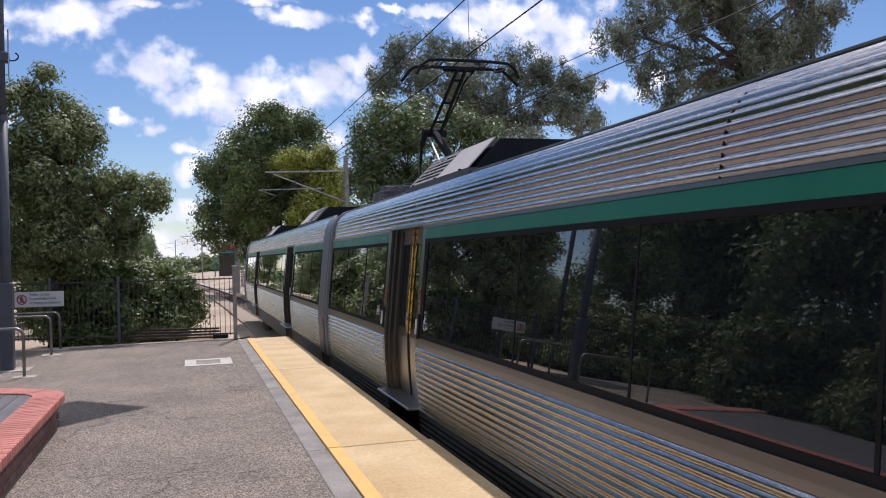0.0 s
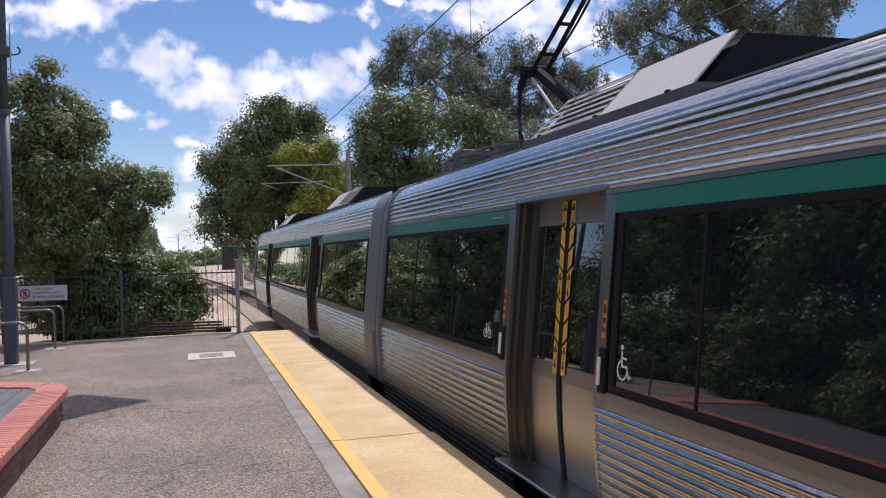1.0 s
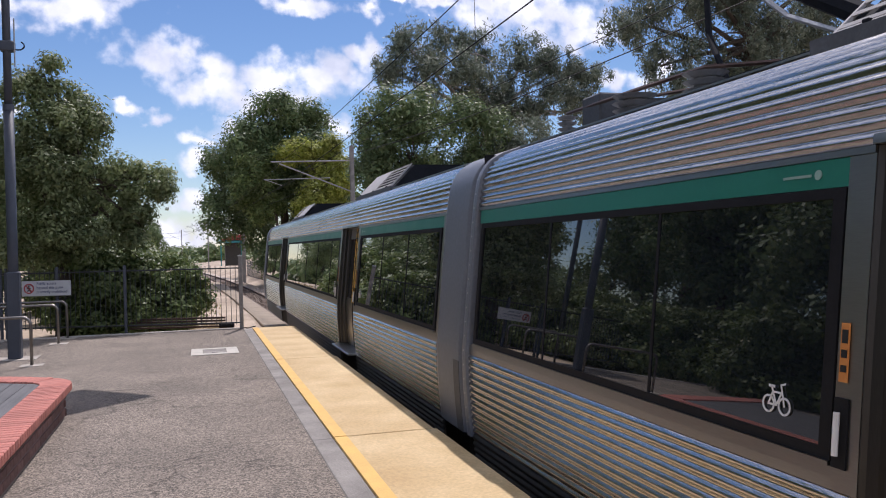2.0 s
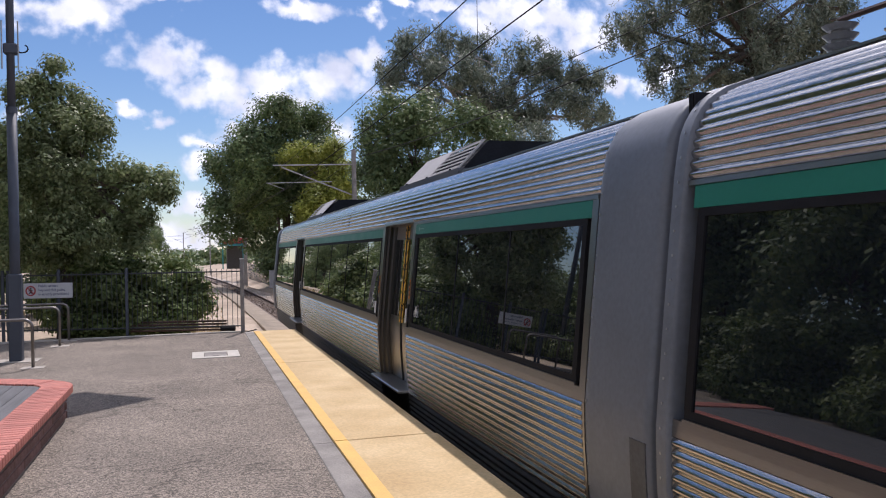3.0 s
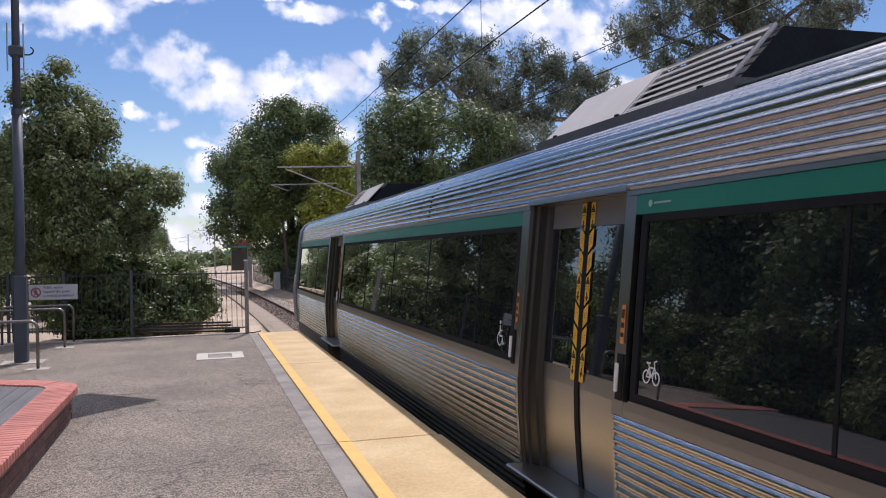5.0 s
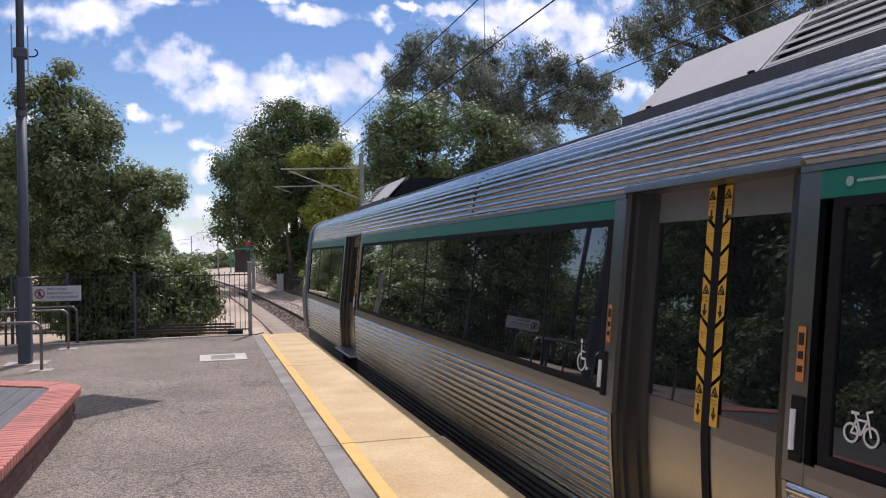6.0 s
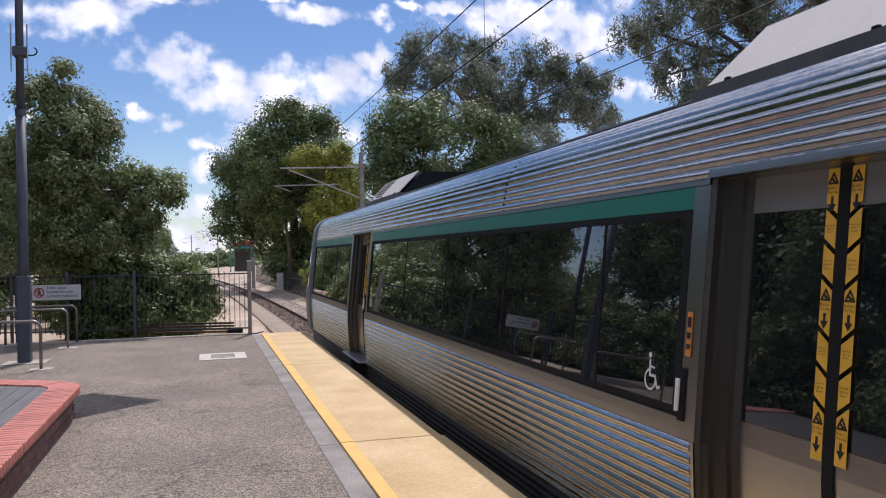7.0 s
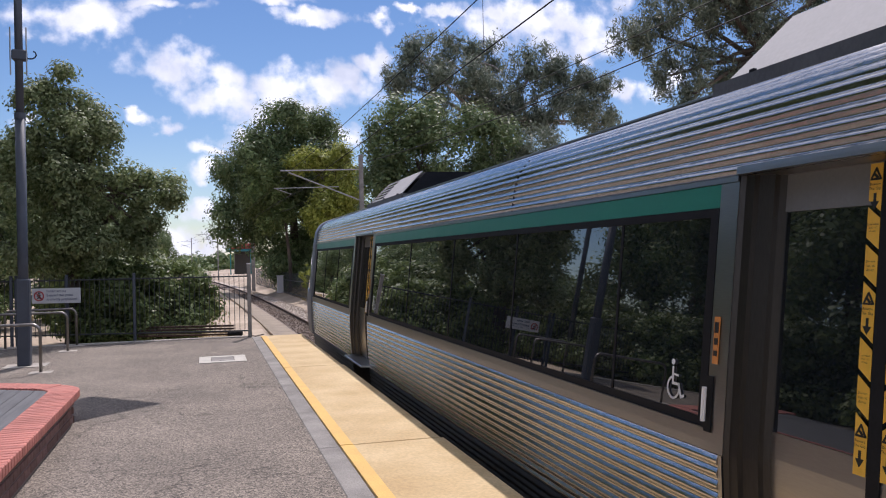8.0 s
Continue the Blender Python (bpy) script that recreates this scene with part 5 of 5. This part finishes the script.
def build_grass():
    """Dry tufts on the bank beside the ramp and across the track."""
    rng = np.random.default_rng(8)
    n = 6000
    x = np.concatenate([rng.uniform(-1.5, 1.0, n // 4), rng.uniform(6.2, 9.5, n // 2), rng.uniform(-6, 1, n // 4)])
    y = np.concatenate([rng.uniform(19, 32, n // 4), rng.uniform(25, 85, n // 2), rng.uniform(28, 80, n // 4)])
    vs, fs = [], []
    for i in range(n):
        z = ground_z(x[i], y[i])
        for _ in range(2):
            a, h, lean = rng.uniform(0, 6.28), rng.uniform(0.05, 0.22), rng.uniform(-.1, .1, 2)
            w = 0.012 + 0.0004 * y[i]
            k = len(vs)
            vs += [(x[i] - w * math.cos(a), y[i] - w * math.sin(a), z - 0.01), (x[i] + w * math.cos(a), y[i] + w * math.sin(a), z - 0.01),
                   (x[i] + lean[0], y[i] + lean[1], z + h)]
            fs.append((k, k + 1, k + 2))
    me = bpy.data.meshes.new("dry_grass")
    me.from_pydata(vs, [], fs)
    me.materials.append(M["grass"])
    tagged(new("dry_grass", me), "straw-coloured dry grass on the bank", "grass", kind="stuff")


# ---- fence, pole, rails and signs at the platform's end ----
def build_fence():
    f = thing("fence", "dark steel picket fence across the platform's end", "fence")
    a, b = Vector((-9.0, 20.0, 0)), Vector((0.87, 17.93, 0))
    a = Vector((-1.76, 18.68, 0)) + (Vector((-1.76, 18.68, 0)) - b).normalized() * 6.5
    way = (b - a).normalized()
    length = (b - a).length
    bar = bmesh.new()
    box(bar, -0.006, 0.006, -0.006, 0.006, 0.10, 1.36)
    me = bpy.data.meshes.new("picket")
    bar.to_mesh(me), bar.free()
    me.materials.append(M["fence"])
    n = int(length / 0.105)
    for i in range(1, n):
        o = new("picket", me)
        o.parent, o.location = f, a + way * (length * i / n)
    for z in (0.14, 1.30):
        bm = bmesh.new()
        tube(bm, [a + Vector((0, 0, z)), b + Vector((0, 0, z))], 0.016, 6)
        part("fence_rail", bm, M["fence"], f)
    for s in (0.0, 0.295, 0.452, 0.464, 0.58, 0.735):
        p = a + way * (length * s)
        part("post", boxed(p.x - 0.03, p.x + 0.03, p.y - 0.03, p.y + 0.03, -0.1, 1.42, bevel=0.006), M["pole"], f, "square blue-grey fence post")
    g = part("gate_post", boxed(b.x - 0.04, b.x + 0.04, b.y - 0.04, b.y + 0.04, -0.1, 1.55, bevel=0.008), M["mast_paint"], f, "stout grey end post")
    part("post_cap", boxed(b.x - 0.048, b.x + 0.048, b.y - 0.048, b.y + 0.048, 1.55, 1.575, bevel=0.006), M["galv"], g)
    bm = bmesh.new()
    tube(bm, [(b.x, b.y, 0.03), (b.x + 0.12, b.y - 0.05, 0.02), (b.x + 0.3, b.y + 0.3, 0.02)], 0.012, 6)
    part("cable", bm, M["rubber"], f)
    # long steel sections stacked behind the fence
    for i in range(4):
        bm = bmesh.new()
        dy = 0.35 + 0.09 * i
        p, q = a + way * (length * 0.74), a + way * (length * 0.965)
        box(bm, -0.5, 0.5, -0.03, 0.03, -0.02, 0.02)
        d = (q - p)
        m = Matrix.Translation((p + q) / 2 + Vector((0, dy, 0.04 + 0.055 * i))) @ Matrix.Rotation(math.atan2(d.y, d.x), 4, "Z") @ Matrix.Diagonal((d.length, 1, 1, 1))
        bmesh.ops.transform(bm, matrix=m, verts=bm.verts)
        tagged(part("steel_section", bm, M["rust"]), "long rusty steel section stacked behind the fence", "steel bar", "stacked steel sections")
    blk = bmesh.new()
    tube(blk, [(0.42, 18.24, 0.07), (0.72, 18.16, 0.07)], 0.055, 10)
    tagged(part("rubber_block", blk, M["rubber"]), "black rubber block lying at the fence foot", "block")


def hoop(x0, x1, y, z, name_at):
    h = thing("hoop_rail", "bent steel tube guard rail set in the paving", "rail", "hoop rails", at=name_at)
    bm = bmesh.new()
    r = 0.12
    pts = [(x1, 0, 0.0), (x1, 0, z - r)] + [(x1 - r + r * math.cos(radians(t)), 0, z - r + r * math.sin(radians(t))) for t in (20, 45, 70)] + [(x1 - r, 0, z), (x0 + r, 0, z)]
    pts += [(x0 + r - r * math.sin(radians(t)), 0, z - r + r * math.cos(radians(t))) for t in (20, 45, 70)] + [(x0, 0, z - r), (x0, 0, 0.0)]
    tube(bm, pts, 0.024, 10)
    part("tube_frame", bm, M["tube"], h, smooth=True)
    for x in (x0, x1):
        part("footing", boxed(x - 0.16, x + 0.16, -0.14, 0.14, -0.05, 0.008, bevel=0.004), M["concrete"], h)
    return h


def build_pole():
    p = thing("pole", "tall blue-grey steel pole carrying radio antennas", "pole", at=(-2.87, 14.75, 0))
    part("shaft", tube(bmesh.new(), [(0, 0, 4.06), (0.0, 0, 7.6)], 0.062, 16), M["pole"], p, smooth=True)
    part("lower_shaft", tube(bmesh.new(), [(0, 0, 0), (0, 0, 4.06)], 0.080, 16), M["pole"], p, smooth=True)
    part("collar", tube(bmesh.new(), [(0, 0, 4.03), (0, 0, 4.13)], 0.088, 16), M["pole"], p)
    part("base_cover", boxed(-0.098, 0.098, -0.098, 0.098, 0.0, 1.42, bevel=0.02), M["pole"], p, "square steel base cover")
    part("footing", boxed(-0.3, 0.34, -0.26, 0.26, -0.05, 0.01), M["concrete"], p)
    cl = part("bracket", boxed(-0.10, 0.12, -0.08, 0.08, 4.99, 5.16, bevel=0.02), M["pole"], p, "grey antenna bracket")
    for x in (-0.115, 0.125):
        part("antenna", tube(bmesh.new(), [(x, -0.06, 4.74), (x, -0.06, 5.52)], 0.012, 6), M["galv"], cl)
    bm = bmesh.new()
    tube(bm, [(0.17 + 0.095 * math.sin(t), -0.02, 5.09 + 0.07 * math.cos(t)) for t in [i * 0.55 for i in range(1, 11)]], 0.012, 6)
    part("cable_loop", bm, M["rubber"], cl)
    # arm and panel out of view, added to cast the triangular shadow beside the seat
    arm = part("arm", tube(bmesh.new(), [(0, 0, 7.35), (1.5, 0.16, 7.5), (3.20, 0.34, 7.5)], 0.035, 8), M["pole"], p, "long steel arm added to hold the unseen shadow panel")
    bm = bmesh.new()
    box(bm, -0.62, 0.62, -0.62, 0.62, -0.02, 0.02, m=Matrix.Translation((3.20, 0.36, 7.56)) @ Matrix.Rotation(radians(45), 4, "Z"))
    part("shadow_panel", bm, M["pod_dark"], arm, "unseen dark square panel added to cast a shadow on the paving")
    sg = thing("warning_sign", "white notice sign with navy lettering on the fence", "sign", at=(-3.065, 18.99, 0))
    part("sign_plate", boxed(-0.40, 0.40, -0.012, 0.012, 0.965, 1.215, bevel=0.004), M["sign_face"], sg)
    bm = bmesh.new()
    tube(bm, [(0.075 * math.cos(t), -0.016, 1.09 + 0.075 * math.sin(t)) for t in [i * math.pi / 12 for i in range(25)]], 0.010, 6)
    tube(bm, [(-0.052, -0.016, 1.142), (0.052, -0.016, 1.038)], 0.008, 6)
    ring = part("prohibition_ring", bm, M["sign_red"], sg, "red prohibition ring")
    ring.location = (-0.28, 0, 0)
    bm = bmesh.new()
    tube(bm, [(0, -0.015, 1.125), (0.0, -0.015, 1.145)], 0.014, 8)
    tube(bm, [(0.0, -0.015, 1.115), (0.005, -0.015, 1.075), (0.03, -0.015, 1.04)], 0.009, 6)
    tube(bm, [(0.005, -0.015, 1.075), (-0.028, -0.015, 1.045)], 0.009, 6)
    tube(bm, [(-0.035, -0.015, 1.09), (0.03, -0.015, 1.10)], 0.008, 6)
    fig = part("walking_mark", bm, M["black"], sg)
    fig.location = (-0.28, 0, 0)
    for i, line in enumerate(("Public access", "beyond this point", "is strictly prohibited")):
        cu = bpy.data.curves.new("lettering", "FONT")
        cu.body, cu.size, cu.extrude = line, 0.062, 0.001
        tmp = new("lettering", cu)
        me = bpy.data.meshes.new_from_object(tmp.evaluated_get(bpy.context.evaluated_depsgraph_get()))
        bpy.data.objects.remove(tmp)
        me.materials.clear()
        me.materials.append(M["sign_blue"])
        t = new("lettering", me)
        t.parent = sg
        tagged(t, kind="stuff")
        t.location, t.rotation_euler = (-0.155, -0.014, 1.150 - i * 0.068), (radians(90), 0, 0)
    for x in (-0.3, 0.3):
        part("bracket", boxed(x - 0.02, x + 0.02, 0.012, 0.05, 1.0, 1.18), M["galv"], sg)
    for o in sg.children:
        o.location.z -= 1.09 - 0.98 / 1.28
    sg.rotation_euler, sg.scale = (0, 0, radians(-15.9)), (1.28, 1.28, 1.28)


# ---- overhead line ----
def build_mast(x, y, h=6.2, arm=True, left=2.95, wide=0.08):
    z0 = ground_z(x, y) - 0.2
    m = thing("mast", "grey steel mast with cantilever arms over the track", "mast", "overhead line masts", at=(x, y, z0))
    top = h - z0
    bm = bmesh.new()
    for q in ((-wide, wide, -0.13, -0.11), (-wide, wide, 0.11, 0.13), (-0.012, 0.012, -0.11, 0.11)):
        box(bm, *q, 0, top)
    part("column", bm, M["mast_paint"], m, "H-section steel column")
    if arm:
        def bar(name, p, q, r):
            part(name, tube(bmesh.new(), [(p[0], 0, p[1] - z0), (q[0], 0, q[1] - z0)], r, 6), M["galv"], m)
        bar("top_tube", (0, 5.55), (-left - 0.45, 5.47), 0.032)
        bar("strut", (0, 4.15), (-left - 0.1, 5.40), 0.030)
        bar("register_arm", (-left * 0.32, 4.78), (-left - 0.75, 4.70), 0.02)
        bar("steady_arm", (-left - 0.7, 4.70), (-left, 4.45), 0.015)
    return m


def wire(name, label, pts, sag, r=0.011):
    bm = bmesh.new()
    for p, q in zip(pts, pts[1:]):
        p, q = Vector(p), Vector(q)
        tube(bm, [p.lerp(q, i / 14) - Vector((0, 0, sag * 4 * (i / 14) * (1 - i / 14))) for i in range(15)], r, 4)
    tagged(part(name, bm, M["rubber"]), label, "cable", "overhead wires")


def build_line():
    ys = [-20, 36, 80, 125, 170]
    tx = [track_x(y) for y in ys]
    for x, y in ((6.7, 36), (4.3, 80), (track_x(125) + 2.6, 125), (track_x(170) + 2.6, 170)):
        build_mast(x, y, left=x - track_x(y), wide=0.17 if y == 80 else 0.08)
    build_mast(10.6, -6.0, h=6.9, arm=False)
    wire("contact_wire", "thin contact wire above the track", [(x, y, 4.43) for x, y in zip(tx, ys)], 0.05)
    wire("catenary_wire", "sagging catenary wire above the contact wire", [(x, y, 5.48) for x, y in zip(tx, ys)], 0.33)
    mx = [(10.6, -6.0), (6.7, 36), (4.3, 80), (track_x(125) + 2.6, 125)]
    for dx, ends, sag, r in ((0.1, (6.75, 5.85, 5.75, 5.75), 0.7, 0.013), (-0.15, (6.55, 6.15, 6.15, 6.15), 0.33, 0.010)):
        pts = [(x + dx, y, z) for (x, y), z in zip(mx, ends)]
        wire("feeder_wire", "feeder cable strung from mast to mast", pts, sag, r)
    for i in range(12):
        y = -14 + 4.1 * i
        k = (y + 20) / 56
        bm = bmesh.new()
        tube(bm, [(track_x(y), y, 4.43), (track_x(y), y, 5.48 - 0.33 * 4 * k * (1 - k))], 0.004, 4)
        tagged(part("dropper", bm, M["rubber"]), "fine dropper between catenary and contact wire", "cable", "droppers")


# ---- far side: shelter, fence ----
def build_far():
    s = thing("station_shelter", "small far platform shelter with red and teal roofs", "shelter", at=(3.3, 92, 0.1))
    part("wall", boxed(-0.3, 1.4, -0.4, 2.0, 0, 2.76), M["wall_cream"], s)
    bm = bmesh.new()
    prism(bm, [(-0.9, 2.75), (0.35, 3.35), (1.8, 3.3), (1.8, 2.75)], -1.7, 2.2)
    part("roof", bm, M["roof_red"], s, "red metal roof")
    bm = bmesh.new()
    plate(bm, [(-1.1, -2.2, 2.45), (1.5, -2.2, 2.45), (1.5, -1.0, 2.80), (-1.1, -1.0, 2.80)], 0.06)
    part("awning", bm, M["teal"], s, "teal awning")
    for x in (-0.8, 1.3):
        part("post", boxed(x - 0.06, x + 0.06, -2.1, -1.98, 0, 2.5), M["teal"], s)
    f = thing("fence", "weathered grey picket fence across the track", "fence", at=(0, 0, 0))
    me = bpy.data.meshes.new("paling")
    b = boxed(-0.045, 0.045, -0.012, 0.012, -0.1, 1.7)
    b.to_mesh(me), b.free()
    me.materials.append(M["fence"])
    for i in range(110):
        y = 45 + i * 0.42
        o = new("paling", me)
        x = track_x(y) + 3.0 + (y - 46) * 0.012
        o.parent, o.location = f, (x, y, ground_z(x, y))
        o.rotation_euler = (0, 0, radians(80))
    for z in (0.2, 1.2):
        bm = bmesh.new()
        tube(bm, [(track_x(y) + 3.0 + (y - 46) * 0.012, y, z + ground_z(track_x(y) + 3.0, y)) for y in range(46, 91, 4)], 0.03, 5)
        part("fence_rail", bm, M["fence"], f)
    c = thing("control_cabinet", "pale grey trackside control cabinet", "cabinet", at=(5.6, 66, -1.05))
    part("body", boxed(-0.24, 0.24, -0.2, 0.2, 0, 1.35, bevel=0.02), M["pod_panel"], c)
    part("lid", boxed(-0.28, 0.28, -0.24, 0.24, 1.35, 1.4), M["galv"], c)


def build_power_pole():
    q = thing("lamp_pole", "slim dark steel pole standing beyond the fence", "pole", at=(-6.1, 22.6, -0.5))
    part("shaft", tube(bmesh.new(), [(0, 0, 0), (0, 0, 7.2)], 0.085, 10, 0.07), M["pole"], q, smooth=True)
    p = thing("power_pole", "weathered timber power pole among the trees", "pole", at=(26.8, 30.0, -0.6))
    part("shaft", tube(bmesh.new(), [(0, 0, 0), (0, 0, 13.2)], 0.16, 10, 0.11), M["bark"], p, smooth=True)
    part("crossarm", boxed(-0.9, 0.9, -0.05, 0.05, 12.6, 12.75, bevel=0.01), M["bark"], p)


# ---- raised seat of brick and boards ----
def build_planter():
    p = thing("brick_seat", "low red brick seat surround with a grey boarded top", "seat")
    X, Y0, Y1, H = -1.27, 2.16, 9.08, 0.36
    cut = Vector((-1.50, 9.60, 0))              # where the long side's curved corner meets the slanting end
    along = Vector((-0.855, 0.519, 0)).normalized()
    out = Vector((0.519, 0.855, 0)).normalized()
    far = cut + along * 3.4
    bm = bmesh.new()
    loop = [Vector((X - 0.075, Y0, 0)), Vector((X - 0.075, Y1, 0)), cut - out * 0.09 + Vector((-0.02, 0, 0)), far - out * 0.08, Vector((far.x, Y0, 0))]
    low = [bm.verts.new(v) for v in loop]
    high = [bm.verts.new(v + Vector((0, 0, H - 0.075))) for v in loop]
    bm.faces.new(low[::-1]), bm.faces.new(high)
    for i in range(5):
        bm.faces.new((low[i], low[(i + 1) % 5], high[(i + 1) % 5], high[i]))
    part("core", bm, M["mortar"], p)
    brick = bmesh.new()
    box(brick, -0.15, 0.15, -0.038, 0.038, -0.04, 0.04, bevel=0.007)
    me = bpy.data.meshes.new("brick")
    brick.to_mesh(me), brick.free()
    me.materials.append(M["brick"])
    rnd = random.Random(7)

    def lay(mesh, x, y, z, turn):
        o = new("brick", mesh)
        o.parent, o.location = p, (x, y, z)
        o.rotation_euler = (rnd.uniform(-.012, .012), rnd.uniform(-.012, .012), turn + rnd.uniform(-.012, .012))

    y = Y1
    while y > 2.2:
        lay(me, X - 0.15, y, H - 0.04, 0.0)
        y -= 0.085
    turn_end = math.atan2(out.y, out.x)
    k = 0.05
    while k < 3.3:
        q = cut + along * k - out * 0.15
        lay(me, q.x, q.y, H - 0.04, turn_end)
        k += 0.085
    # fan of bricks round the corner, tips on a curve between the two sides
    a0, a1 = Vector((X, Y1 + 0.045, 0)), cut
    for i in range(6):
        k = (i + 0.5) / 6
        bend = Vector((0.045, 0.02, 0)) * (4 * k * (1 - k))
        turn = turn_end * k
        tip = a0.lerp(a1, k) + bend
        q = tip - Vector((math.cos(turn), math.sin(turn), 0)) * 0.15
        lay(me, q.x, q.y, H - 0.041 - 0.001 * i, turn)
    # stretcher courses of the wall
    st = bmesh.new()
    box(st, -0.05, 0.05, -0.113, 0.113, -0.037, 0.037, bevel=0.006)
    wall = bpy.data.meshes.new("brick")
    st.to_mesh(wall), st.free()
    wall.materials.append(M["brick_dark"])
    for row in range(3):
        z = 0.235 - row * 0.086
        y = Y1 - 0.06 - (0.12 if row % 2 else 0)
        while y > 2.2:
            lay(wall, X - 0.115, y, z, 0.0)
            y -= 0.236
        c = (a0 + a1) / 2 + Vector((-0.085, -0.055, 0))
        for s_ in (-0.118, 0.118):
            w = (a1 - a0).normalized()
            lay(wall, c.x + w.x * s_, c.y + w.y * s_, z, math.atan2(w.y, w.x) - math.pi / 2)
        k = 0.1 + (0.12 if row % 2 else 0)
        while k < 3.2:
            q = cut + along * k - out * 0.11
            lay(wall, q.x, q.y, z, turn_end)
            k += 0.236
    # boards, sawn off along the slanting end
    for i in range(18):
        x1 = X - 0.315 - i * 0.148
        x0 = x1 - 0.142
        ends = [9.31 + (-1.60 - x) * 0.607 - 0.02 for x in (x0, x1)]
        bm = bmesh.new()
        lo = [bm.verts.new((x, y, H - 0.06)) for x, y in ((x0, Y0), (x1, Y0), (x1, ends[1]), (x0, ends[0]))]
        hi = [bm.verts.new((v.co.x, v.co.y, H - 0.018)) for v in lo]
        bm.faces.new(lo[::-1]), bm.faces.new(hi)
        for j in range(4):
            bm.faces.new((lo[j], lo[(j + 1) % 4], hi[(j + 1) % 4], hi[j]))
        part("board", bm, M["deck"], p, "grey composite deck board")


build_fence()
build_pole()
for at, x0, x1, z in (((-2.455, 13.75, 0), -1.5, 0.0, 0.735), ((-2.54, 16.86, 0), -1.3, 0.0, 0.735), ((-2.53, 17.92, 0), -1.3, 0.0, 0.745)):
    hoop(x0, x1, 0, z, at)
build_line()
build_far()
build_power_pole()
build_trees()
build_grass()
build_planter()


# ---- what moves ----
def motions():
    for car in CARS:
        walk(car, [(t, pose(0, d, 0)) for t, d in ROLL])


motions()
